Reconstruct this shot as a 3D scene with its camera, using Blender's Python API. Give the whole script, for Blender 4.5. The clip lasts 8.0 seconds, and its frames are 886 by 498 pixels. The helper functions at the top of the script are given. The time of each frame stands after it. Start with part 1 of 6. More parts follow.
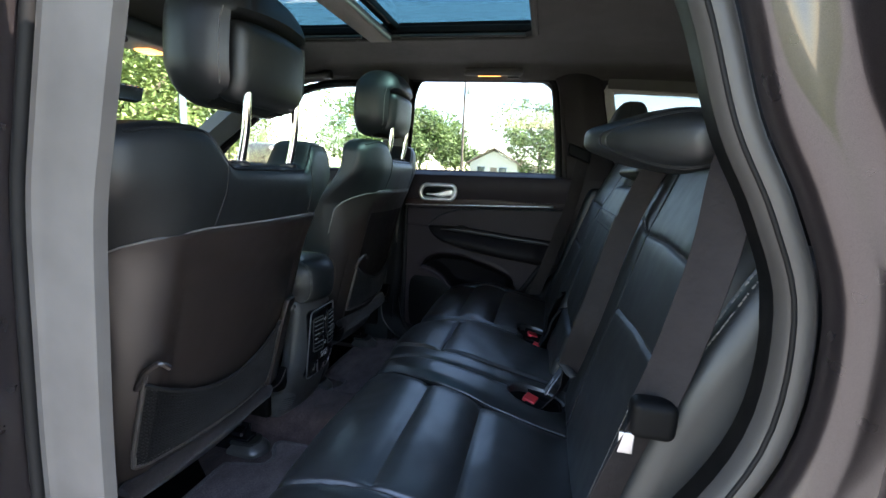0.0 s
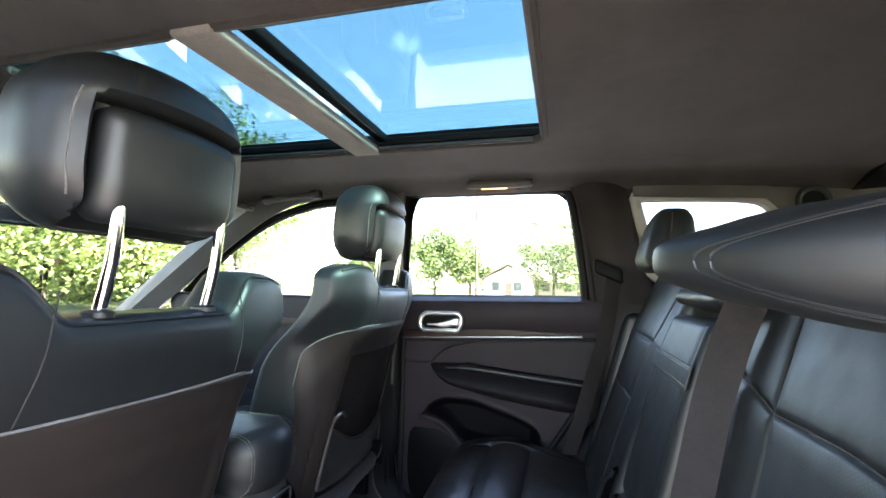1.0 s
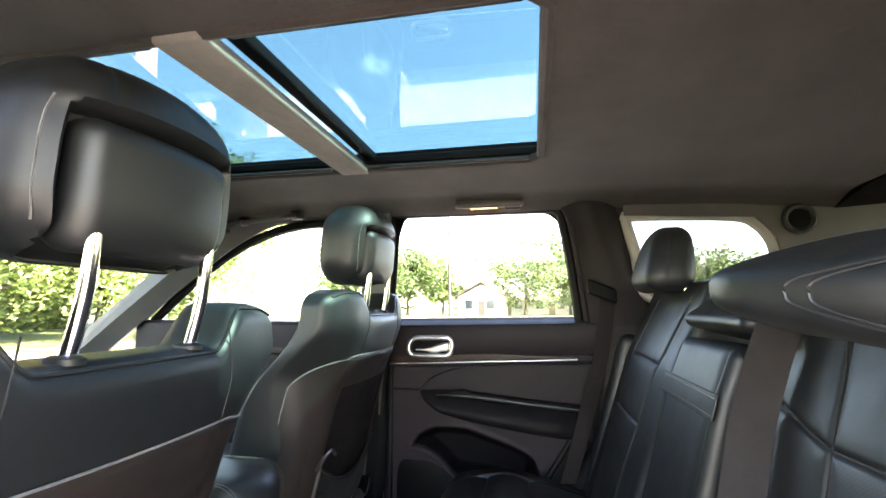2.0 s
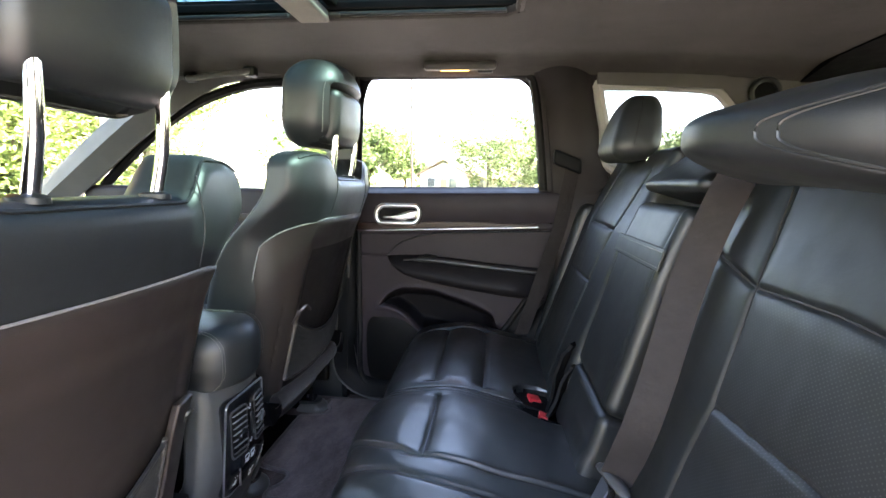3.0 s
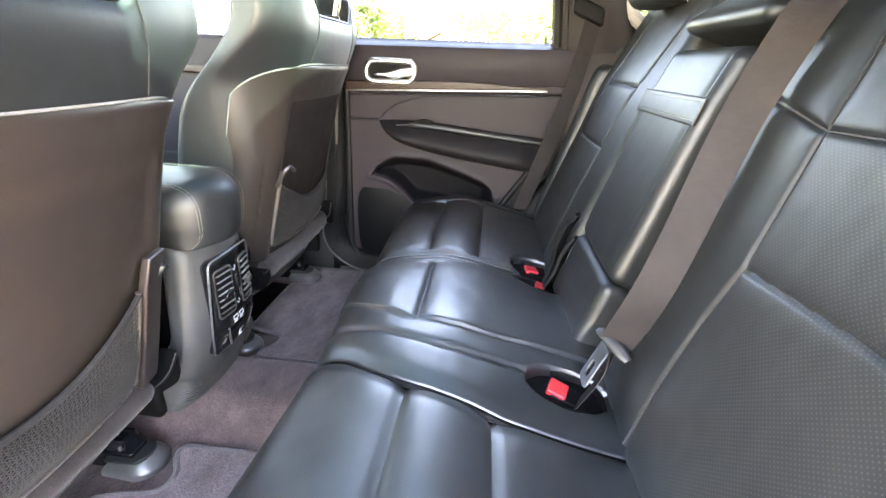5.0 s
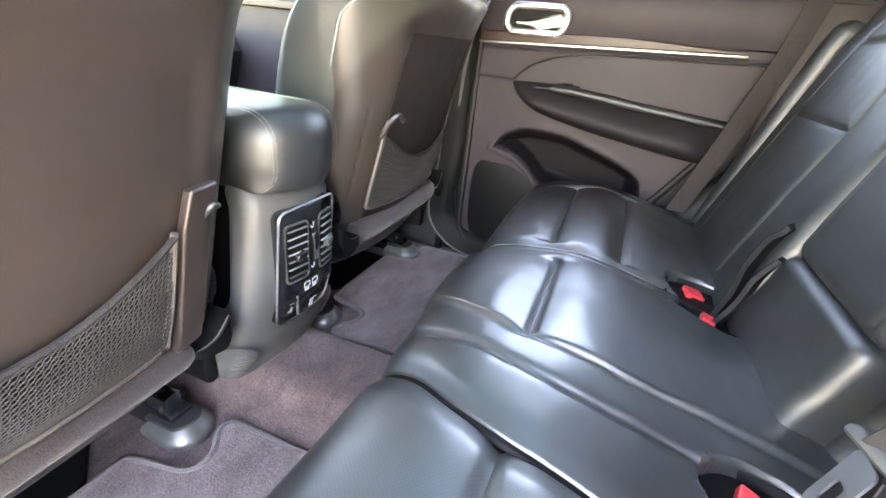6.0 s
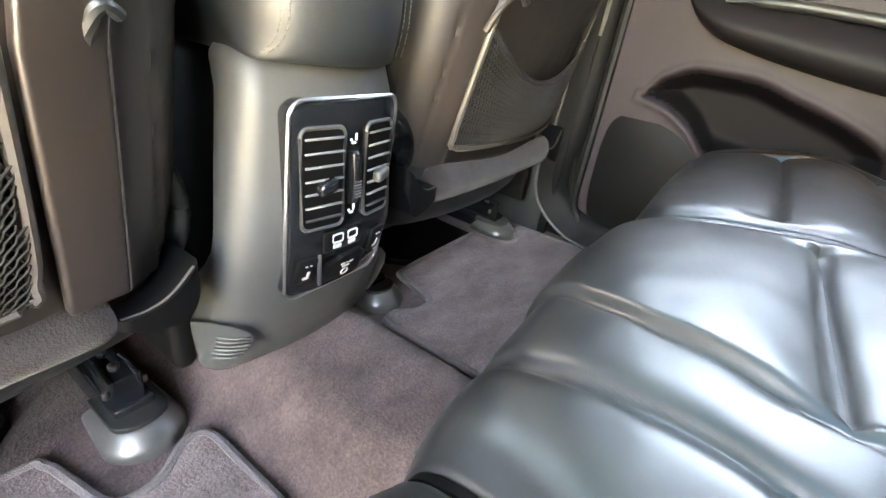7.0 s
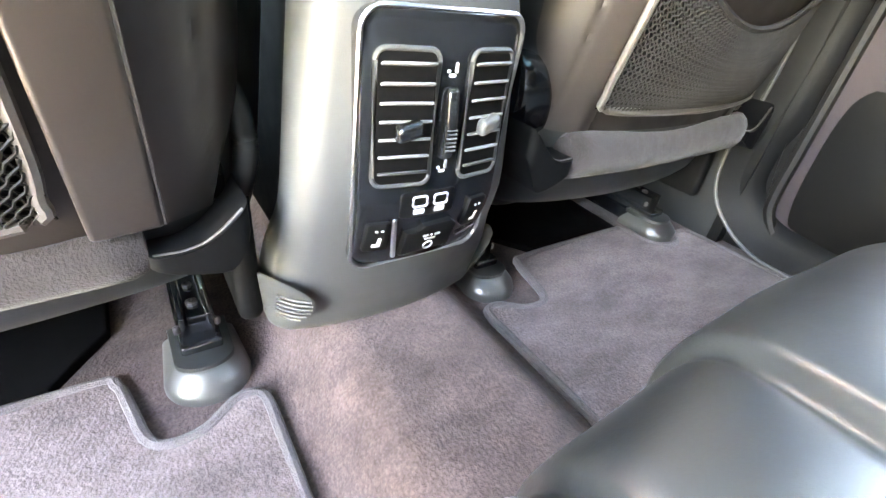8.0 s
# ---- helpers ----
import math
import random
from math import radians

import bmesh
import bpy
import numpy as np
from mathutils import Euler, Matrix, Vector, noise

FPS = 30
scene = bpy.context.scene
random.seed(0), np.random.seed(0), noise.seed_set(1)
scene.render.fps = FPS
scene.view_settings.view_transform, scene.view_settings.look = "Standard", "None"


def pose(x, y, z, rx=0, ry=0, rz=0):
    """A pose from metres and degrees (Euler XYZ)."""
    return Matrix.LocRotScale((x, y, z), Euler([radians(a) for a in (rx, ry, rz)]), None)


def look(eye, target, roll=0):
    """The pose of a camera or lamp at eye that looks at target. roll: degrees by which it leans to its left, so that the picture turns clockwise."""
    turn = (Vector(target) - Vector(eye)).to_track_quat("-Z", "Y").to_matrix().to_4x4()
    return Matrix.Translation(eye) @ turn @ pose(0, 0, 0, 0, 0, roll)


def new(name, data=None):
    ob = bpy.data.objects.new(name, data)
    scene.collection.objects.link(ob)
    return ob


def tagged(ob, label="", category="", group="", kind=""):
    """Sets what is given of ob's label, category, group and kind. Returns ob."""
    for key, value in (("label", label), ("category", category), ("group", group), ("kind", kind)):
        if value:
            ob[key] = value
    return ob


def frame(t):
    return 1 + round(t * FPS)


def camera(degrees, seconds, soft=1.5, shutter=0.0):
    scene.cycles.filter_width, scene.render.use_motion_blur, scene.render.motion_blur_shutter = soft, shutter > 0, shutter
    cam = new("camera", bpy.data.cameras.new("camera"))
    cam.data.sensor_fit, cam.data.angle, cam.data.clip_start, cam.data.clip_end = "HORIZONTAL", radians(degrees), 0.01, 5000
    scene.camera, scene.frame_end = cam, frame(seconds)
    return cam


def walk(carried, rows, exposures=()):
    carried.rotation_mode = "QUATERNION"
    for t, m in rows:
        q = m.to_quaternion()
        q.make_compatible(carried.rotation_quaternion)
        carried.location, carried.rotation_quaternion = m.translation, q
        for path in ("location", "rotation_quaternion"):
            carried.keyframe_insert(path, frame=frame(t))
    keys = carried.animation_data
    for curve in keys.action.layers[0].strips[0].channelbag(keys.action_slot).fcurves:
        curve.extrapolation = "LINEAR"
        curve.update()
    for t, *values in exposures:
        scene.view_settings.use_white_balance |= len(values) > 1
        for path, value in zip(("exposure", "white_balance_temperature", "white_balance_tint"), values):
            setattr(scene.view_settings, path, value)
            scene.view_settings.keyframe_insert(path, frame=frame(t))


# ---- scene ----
cam = camera(89.9, 8.0)
PATH = [
    (0, (0.600, -1.173, 1.279), (0.175, 0.751, 0.932), 3.0),
    (0.5, (0.621, -0.997, 1.295), (0.132, 0.942, 1.272), 1.6),
    (1, (0.572, -0.853, 1.312), (0.054, 1.071, 1.482), 1.2),
    (1.2, (0.550, -0.816, 1.319), (0.020, 1.101, 1.537), 0.8),
    (2.3, (0.493, -0.819, 1.326), (0.141, 1.133, 1.581), 0.5),
    (2.5, (0.488, -0.822, 1.317), (0.152, 1.145, 1.446), 0.7),
    (3, (0.486, -0.825, 1.294), (0.263, 1.142, 1.006), 1.1),
    (3.5, (0.487, -0.827, 1.285), (0.390, 1.104, 0.775), 2.2),
    (4, (0.485, -0.832, 1.278), (0.458, 1.047, 0.592), 3.0),
    (4.2, (0.484, -0.832, 1.276), (0.478, 1.030, 0.544), 3.2),
    (5.3, (0.462, -0.701, 1.196), (0.151, 1.107, 0.401), 3.6),
    (5.5, (0.456, -0.663, 1.178), (0.021, 1.110, 0.362), 4.2),
    (6, (0.413, -0.553, 1.121), (-0.186, 1.154, 0.268), 6.7),
    (6.5, (0.350, -0.461, 1.067), (-0.333, 1.195, 0.177), 7.5),
    (7, (0.301, -0.308, 0.939), (-0.640, 1.201, 0.024), 8.6),
    (7.5, (0.266, -0.200, 0.890), (-1.014, 0.950, -0.129), 9.3),
    (8, (0.265, -0.197, 0.886), (-1.081, 0.828, -0.181), 7.8),
]
walk(cam, [(t, look(eye, target, roll)) for t, eye, target, roll in PATH],
     [(0, 3.22, 7100, 15), (0.3, 3.62, 7500, 16), (0.5, 4.05, 7800, 17), (1.0, 4.52, 7600, 21), (2.5, 4.6, 8700, 23), (3.0, 4.86, 8300, 24), (3.5, 5.75, 8600, 25), (4.2, 6.14, 9100, 26), (5.5, 6.58, 10000, 24), (6.5, 6.88, 10800, 23), (7.0, 6.9, 12000, 19), (7.5, 7.25, 11000, 19), (8.0, 7.82, 11200, 19)])
# ------------------------------------------------------------------ light
world = bpy.data.worlds.new("sky")
scene.world = world
world.use_nodes = True
wn, wl = world.node_tree.nodes, world.node_tree.links
sky = wn.new("ShaderNodeTexSky")
sky.sky_type, sky.sun_disc = "NISHITA", False
sky.sun_elevation = radians(50.5)
sky.sun_rotation = radians(93)
sky.air_density, sky.dust_density, sky.ozone_density = 1.0, 0.05, 1.0
# scattered fair-weather clouds
cloud, edge, veil = wn.new("ShaderNodeTexNoise"), wn.new("ShaderNodeValToRGB"), wn.new("ShaderNodeMix")
cloud.inputs["Scale"].default_value, cloud.inputs["Detail"].default_value, cloud.inputs["Roughness"].default_value = 4.5, 7, 0.55
edge.color_ramp.elements[0].position, edge.color_ramp.elements[1].position = 0.60, 0.82
veil.data_type = "RGBA"
veil.inputs[7].default_value = (6.5, 6.6, 6.8, 1)
wl.new(cloud.outputs["Fac"], edge.inputs[0])
wl.new(edge.outputs[0], veil.inputs[0])
wl.new(sky.outputs[0], veil.inputs[6])
wl.new(veil.outputs[2], wn["Background"].inputs[0])
wn["Background"].inputs[1].default_value = 0.15

sun = new("sun", bpy.data.lights.new("sun", "SUN"))
sun.data.energy, sun.data.angle, sun.data.color = 5.0, radians(0.5), (1.0, 0.94, 0.86)
SUN_FROM = Vector((1.0, -0.06, 1.22))
sun.matrix_world = look((0, 0, 0), -SUN_FROM)


# ------------------------------------------------------------------ materials
class Nodes:
    """A material's node tree with short calls."""

    def __init__(self, name):
        self.mat = bpy.data.materials.new(name)
        self.mat.use_nodes = True
        self.t = self.mat.node_tree
        self.bsdf = self.t.nodes["Principled BSDF"]
        self.coord = self.t.nodes.new("ShaderNodeTexCoord").outputs["Object"]

    def node(self, kind):
        return self.t.nodes.new("ShaderNode" + kind)

    def link(self, a, b):
        self.t.links.new(a, b)

    def set(self, **kw):
        for k, v in kw.items():
            s = self.bsdf.inputs[k.replace("_", " ")]
            if hasattr(v, "is_output"):
                self.link(v, s)
            else:
                s.default_value = (*v, 1) if isinstance(v, tuple) and len(v) == 3 else v
        return self

    def noise(self, scale, detail=3, rough=0.55, vec=None, stretch=None):
        n = self.node("TexNoise")
        n.inputs["Scale"].default_value, n.inputs["Detail"].default_value, n.inputs["Roughness"].default_value = scale, detail, rough
        vec = vec or self.coord
        if stretch:
            m = self.node("Mapping")
            m.inputs["Scale"].default_value = stretch
            self.link(vec, m.inputs[0])
            vec = m.outputs[0]
        self.link(vec, n.inputs["Vector"])
        return n.outputs["Fac"]

    def voronoi(self, scale, vec=None, feature="F1", randomness=1.0, dims="3D"):
        n = self.node("TexVoronoi")
        n.feature, n.voronoi_dimensions = feature, dims
        n.inputs["Scale"].default_value, n.inputs["Randomness"].default_value = scale, randomness
        self.link(vec or self.coord, n.inputs["Vector"])
        return n.outputs["Distance"]

    def ramp(self, fac, *stops):
        n = self.node("ValToRGB")
        e = n.color_ramp.elements
        while len(e) < len(stops):
            e.new(0.5)
        for el, (p, c) in zip(e, stops):
            el.position, el.color = p, (*c, 1) if isinstance(c, tuple) else (c, c, c, 1)
        self.link(fac, n.inputs[0])
        return n.outputs[0]

    def math(self, op, a, b=0.0):
        n = self.node("Math")
        n.operation = op
        for i, v in enumerate((a, b)):
            if hasattr(v, "is_output"):
                self.link(v, n.inputs[i])
            else:
                n.inputs[i].default_value = v
        return n.outputs[0]

    def mix(self, fac, a, b):
        n = self.node("Mix")
        n.data_type = "RGBA"
        for i, v in ((0, fac), (6, a), (7, b)):
            if hasattr(v, "is_output"):
                self.link(v, n.inputs[i])
            else:
                n.inputs[i].default_value = (*v, 1) if isinstance(v, tuple) else v
        return n.outputs[2]

    def bump(self, height, strength=0.3, dist=0.001, normal=None):
        n = self.node("Bump")
        n.inputs["Strength"].default_value, n.inputs["Distance"].default_value = strength, dist
        self.link(height, n.inputs["Height"])
        if normal:
            self.link(normal, n.inputs["Normal"])
        self.link(n.outputs[0], self.bsdf.inputs["Normal"])
        return n.outputs[0]


def leather_mat(name, base=(0.0052, 0.0064, 0.0070), rough=0.47, dots=None, lean=0.0, polish=0.05, shine=0.56):
    """Grained black hide; dots: pitch of the punched holes; lean: how the holes' plane leans back."""
    m = Nodes(name)
    wear = m.noise(9, 4)
    col = m.ramp(wear, (0.3, base), (0.75, tuple(c * 1.7 for c in base)))
    m.set(Roughness=m.ramp(m.noise(22, 4), (0.25, rough - 0.03), (0.8, rough + 0.08)), Specular_IOR_Level=shine, Coat_Weight=polish, Coat_Roughness=0.33)
    nor = m.bump(m.noise(7, 2), 0.07, 0.008)
    nor = m.bump(m.noise(42, 5, 0.65, stretch=(1.0, 0.55, 1.0)), 0.24, 0.0020, nor)
    nor = m.bump(m.noise(900, 2), 0.10, 0.0004, nor)
    if dots:
        sep = m.node("SeparateXYZ")
        m.link(m.coord, sep.inputs[0])
        s = m.math("ADD", m.math("MULTIPLY", sep.outputs[0], math.cos(lean)), m.math("MULTIPLY", sep.outputs[2], math.sin(lean)))
        com = m.node("CombineXYZ")
        m.link(m.math("ADD", s, sep.outputs[1]), com.inputs[0])
        m.link(m.math("SUBTRACT", s, sep.outputs[1]), com.inputs[1])
        d = m.voronoi(1 / dots, com.outputs[0], randomness=0.0, dims="2D")
        hole = m.ramp(d, (0.14, 1.0), (0.25, 0.0))
        col = m.mix(hole, col, (0.034, 0.034, 0.035))
        m.bump(hole, -0.35, 0.0008, nor)
    m.set(Base_Color=col)
    return m.mat


def plastic_mat(name, base, rough=0.5, grain=900, depth=0.0004, shine=0.5):
    m = Nodes(name)
    m.set(Base_Color=m.ramp(m.noise(6, 4), (0.3, tuple(c * 0.85 for c in base)), (0.7, tuple(c * 1.2 for c in base))),
          Roughness=m.ramp(m.noise(30, 3), (0.3, rough - 0.04), (0.7, rough + 0.06)))
    m.set(Specular_IOR_Level=shine)
    m.bump(m.noise(grain * 0.6, 2), 0.15, depth)
    return m.mat


def cloth_mat(name, base, scale=700, rough=0.95, depth=0.002, blotch=8, tone=0.38, sheen=0.12):
    m = Nodes(name)
    tone = m.mix(m.ramp(m.noise(scale, 3, 0.7), (0.35, 0.0), (0.7, 1.0)), tuple(c * (1 - tone) for c in base), tuple(c * (1 + tone) for c in base))
    shade = m.ramp(m.noise(blotch, 8, 0.72, stretch=(1.0, 0.6, 1.0)), (0.3, 0.45 if blotch == 12 else 0.6), (0.7, 1.5 if blotch == 12 else 1.3))
    mul = m.node("Mix")
    mul.data_type, mul.blend_type = "RGBA", "MULTIPLY"
    mul.inputs[0].default_value = 1.0
    m.link(tone, mul.inputs[6])
    m.link(shade, mul.inputs[7])
    m.set(Base_Color=mul.outputs[2], Roughness=rough, Specular_IOR_Level=0.1, Sheen_Weight=sheen, Sheen_Roughness=0.5)
    nor = m.bump(m.noise(blotch * 6, 4), 0.35, 0.006)
    m.bump(m.noise(scale, 2), 0.8, depth, nor)
    return m.mat


def metal_mat(name, base=(0.8, 0.8, 0.82), rough=0.08, metal=1.0):
    m = Nodes(name)
    m.set(Base_Color=base, Metallic=metal, Roughness=m.ramp(m.noise(40, 3), (0.3, rough), (0.8, rough + 0.08)))
    return m.mat


def paint_mat():
    """Dark metallic lacquer with flakes under a clear coat."""
    m = Nodes("brown_grey_metallic_paint")
    flake = m.ramp(m.voronoi(2600), (0.1, (0.060, 0.050, 0.053)), (0.8, (0.028, 0.024, 0.0255)))
    m.set(Base_Color=flake, Metallic=0.75, Roughness=m.ramp(m.noise(30, 3), (0.3, 0.26), (0.8, 0.36)), Coat_Weight=0.8, Coat_Roughness=0.06)
    m.bump(m.noise(500, 2), 0.04, 0.0003)
    return m.mat


def glass_mat(name, tint, rough=0.0, gloss=0.04):
    """A thin pane: clear with a tint, and gloss that grows towards grazing views."""
    m = Nodes(name)
    out = m.t.nodes["Material Output"]
    clear, shine, edge, mix = m.node("BsdfTransparent"), m.node("BsdfGlossy"), m.node("LayerWeight"), m.node("MixShader")
    clear.inputs[0].default_value, shine.inputs["Roughness"].default_value = (*tint, 1), rough
    edge.inputs[0].default_value = 0.5
    fac = m.math("ADD", m.math("MULTIPLY", m.math("POWER", edge.outputs["Facing"], 5.0), 0.96), gloss)
    for a, b in ((fac, mix.inputs[0]), (clear.outputs[0], mix.inputs[1]), (shine.outputs[0], mix.inputs[2]), (mix.outputs[0], out.inputs[0])):
        m.link(a, b)
    return m.mat


def glow_mat(name, color, strength):
    m = Nodes(name)
    m.set(Base_Color=color, Emission_Color=color, Emission_Strength=strength, Roughness=0.4)
    return m.mat


LEATHER = leather_mat("black_leather")
LEATHER_WORN = leather_mat("seat_leather_polished_by_use", rough=0.38, polish=0.85, shine=1.0)
LEATHER_HOLES_FLAT = leather_mat("perforated_leather_seat", rough=0.39, dots=0.0044, polish=0.8, shine=1.0)
LEATHER_HOLES_BACK = leather_mat("perforated_leather_back", dots=0.0055, lean=radians(74.9))
SHELL = plastic_mat("dark_shell_plastic", (0.0205, 0.0155, 0.0137), 0.35, shine=0.65)
# lighter shell plastic that paints the highlights along edges
EDGEGLINT = plastic_mat("shell_edge_highlight", (0.060, 0.052, 0.047), 0.33, shine=0.6)
# darker, duller copy of the shell plastic: a dim reflection put into colour
SHADEDPANEL = plastic_mat("shaded_back_panel_plastic", (0.0130, 0.0105, 0.0098), 0.50, shine=0.20)
TRIM = plastic_mat("charcoal_trim_plastic", (0.0125, 0.0140, 0.0146), 0.42, shine=0.4)
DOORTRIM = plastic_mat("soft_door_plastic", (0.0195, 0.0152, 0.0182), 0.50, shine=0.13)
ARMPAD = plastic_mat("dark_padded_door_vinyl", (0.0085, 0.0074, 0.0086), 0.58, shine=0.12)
# darker copy of the door plastic that paints the shade inside the pocket
POCKET = plastic_mat("shaded_door_pocket_plastic", (0.0042, 0.0038, 0.0045), 0.55, shine=0.05)
CONSOLE = plastic_mat("grey_console_plastic", (0.041, 0.042, 0.042), 0.46, 1100, 0.0006, shine=0.34)
SLAT = plastic_mat("silver_grey_slat_plastic", (0.16, 0.165, 0.165), 0.35, shine=0.5)
CAPGREY = plastic_mat("pale_cap_plastic", (0.045, 0.044, 0.042), 0.36, shine=0.9)
# near-black for gaps, slots and undersides: their shade is put into the colour
VOID = plastic_mat("gap_shade_black", (0.002, 0.002, 0.0022), 0.8, shine=0.05)
GLOSS = plastic_mat("gloss_black_plastic", (0.006, 0.007, 0.0085), 0.14, 40, 0.0, 0.35)
MATTE = plastic_mat("matte_black_plastic", (0.0028, 0.0030, 0.0033), 0.55, shine=0.09)
PILLAR = plastic_mat("grey_pillar_plastic", (0.085, 0.079, 0.074), 0.5, shine=0.3)
DARKPILLAR = plastic_mat("dark_pillar_plastic", (0.019, 0.0160, 0.0166), 0.55, shine=0.12)
REVEAL = plastic_mat("pale_window_reveal", (0.30, 0.285, 0.265), 0.5)
BARCLOTH = cloth_mat("pale_roof_bar_cloth", (0.24, 0.215, 0.185), 1200, depth=0.0006, blotch=3)
SEALGREY = plastic_mat("grey_door_seal", (0.040, 0.038, 0.036), 0.45, shine=0.45)
RUBBER = plastic_mat("rubber_seal", (0.0065, 0.0065, 0.0068), 0.55, shine=0.14)
CARPET = cloth_mat("floor_carpet", (0.074, 0.051, 0.049), 300, blotch=12, tone=0.30)
VALANCE = cloth_mat("valance_felt", (0.027, 0.022, 0.022), 500, depth=0.0012, blotch=5, tone=0.2)
NETCORD = cloth_mat("grey_net_cord", (0.017, 0.0165, 0.0165), 1500, 0.8, 0.0004, 20, 0.1, 0.0)
MATCLOTH = cloth_mat("floor_mat_pile", (0.130, 0.099, 0.098), 300, blotch=12, tone=0.30)
EDGING = cloth_mat("mat_edging", (0.115, 0.098, 0.097), 900)
HEADLINING = cloth_mat("headliner_cloth", (0.045, 0.0385, 0.0335), 1200, depth=0.0006, blotch=3)
WEBBING = cloth_mat("belt_webbing", (0.020, 0.0172, 0.0172), 1500, 0.55, 0.0003, 6, 0.06, 0.0)
CHROME = metal_mat("chrome")
SATIN = metal_mat("satin_chrome", (0.85, 0.85, 0.86), 0.31)
STEEL = metal_mat("brushed_steel", (0.42, 0.43, 0.45), 0.31)
DARKSTEEL = metal_mat("dark_zinc_steel", (0.10, 0.10, 0.105), 0.35)
THREAD = cloth_mat("grey_thread", (0.20, 0.19, 0.18), 2000)
SEAM = cloth_mat("black_seam_thread", (0.022, 0.022, 0.023), 2000)
PALE_THREAD = cloth_mat("pale_thread", (0.26, 0.24, 0.21), 2000)
RED = plastic_mat("red_release_button", (0.62, 0.03, 0.035), 0.4, 400)
PRINT = plastic_mat("white_print", (0.42, 0.42, 0.42), 0.6)
PAINT = paint_mat()
SUNGLASS = glass_mat("blue_tinted_roof_glass", (0.232, 0.348, 0.358), gloss=0.085)
CLEAR = glass_mat("clear_window_glass", (0.86, 0.92, 0.90))
PRIVACY = glass_mat("smoked_rear_glass", (0.45, 0.48, 0.47))
REARGLASS = glass_mat("lightly_smoked_glass", (0.76, 0.80, 0.81))
AMBER = glow_mat("amber_lamp_lens", (1.0, 0.42, 0.10), 0.8)


def wood_mat():
    m = Nodes("dark_burl_wood")
    grain = m.noise(14, 6, 0.7, stretch=(0.6, 4, 6))
    m.set(Base_Color=m.ramp(grain, (0.3, (0.010, 0.0045, 0.0040)), (0.6, (0.022, 0.0075, 0.0056))), Roughness=0.42, Specular_IOR_Level=0.25)
    return m.mat


WOOD = wood_mat()


# ------------------------------------------------------------------ mesh tools
BASES = {}


def thing(name, base, label, category, group="", kind=""):
    ob = new(name)
    ob.location = base
    BASES[ob] = Vector(base)
    return tagged(ob, label, category, group, kind)


def mesh_of(name, verts, faces, mats, smooth=True, zone=None):
    me = bpy.data.meshes.new(name)
    me.from_pydata([tuple(v) for v in verts], [], faces)
    for m in mats if isinstance(mats, (list, tuple)) else [mats]:
        me.materials.append(m)
    if zone:
        for p in me.polygons:
            p.material_index = zone(p.center)
    if smooth:
        me.polygons.foreach_set("use_smooth", [True] * len(me.polygons))
    me.update()
    return me


def part(name, geo, mats, parent=None, label="", smooth=True, zone=None, sharp=40):
    """One mesh object from (verts, faces) in world metres, under a thing or a part (None: a thing of its own)."""
    verts, faces = geo
    base = Vector((0, 0, 0))
    if parent:
        base = BASES[parent]
    me = mesh_of(name, [Vector(v) - base for v in verts], faces, mats, smooth, (lambda c: zone(c + base)) if zone else None)
    if smooth and sharp:
        me.set_sharp_from_angle(angle=radians(sharp))
    ob = new(name, me)
    BASES[ob] = base
    if parent:
        ob.parent = parent
    if label:
        ob["label"] = label
    return ob


def solid(name, geo, mats, label, category, group="", kind="", **kw):
    """A thing that is one mesh."""
    return tagged(part(name, geo, mats, None, **kw), label, category, group, kind)


def joined(*geos):
    verts, faces = [], []
    for v, f in geos:
        n = len(verts)
        verts += [Vector(p) for p in v]
        faces += [tuple(i + n for i in face) for face in f]
    return verts, faces


def warped(geo, fn):
    return [Vector(fn(Vector(v))) for v in geo[0]], geo[1]


def moved(geo, m):
    return [m @ Vector(v) for v in geo[0]], geo[1]


def flipped(geo):
    """The same on the other side of the car."""
    return [Vector((v[0], -v[1], v[2])) for v in map(Vector, geo[0])], [tuple(reversed(f)) for f in geo[1]]


def side(geo, s):
    return geo if s < 0 else flipped(geo)


def rounded(lo, hi, r, n=(2, 2, 2), k=3):
    """A box from corner lo to corner hi with rounded edges; n: cuts along each axis, k: cuts of the rounding."""
    lo, hi = Vector(lo), Vector(hi)
    mid, half = (lo + hi) / 2, (hi - lo) / 2
    r = min(r, *(h * 0.999 for h in half))
    lines = []
    for a in range(3):
        inner = half[a] - r
        arc = [r * math.tan(radians(45) * j / k) for j in range(1, k + 1)]
        lines.append([-inner - t for t in reversed(arc)] + [-inner + 2 * inner * j / n[a] for j in range(n[a] + 1)] + [inner + t for t in arc])
    verts, faces, index = [], [], {}

    def vert(p):
        key = tuple(round(c, 6) for c in p)
        if key not in index:
            core = Vector([max(-(half[i] - r), min(half[i] - r, p[i])) for i in range(3)])
            d = Vector(p) - core
            index[key] = len(verts)
            verts.append(mid + core + (d.normalized() * r if d.length > 1e-9 else d))
        return index[key]

    for a in range(3):
        b, c = (a + 1) % 3, (a + 2) % 3
        for sgn in (-1, 1):
            for i in range(len(lines[b]) - 1):
                for j in range(len(lines[c]) - 1):
                    quad = []
                    for di, dj in ((0, 0), (1, 0), (1, 1), (0, 1)):
                        p = [0, 0, 0]
                        p[a], p[b], p[c] = sgn * half[a], lines[b][i + di], lines[c][j + dj]
                        quad.append(vert(p))
                    faces.append(tuple(quad) if sgn > 0 else tuple(reversed(quad)))
    return verts, faces


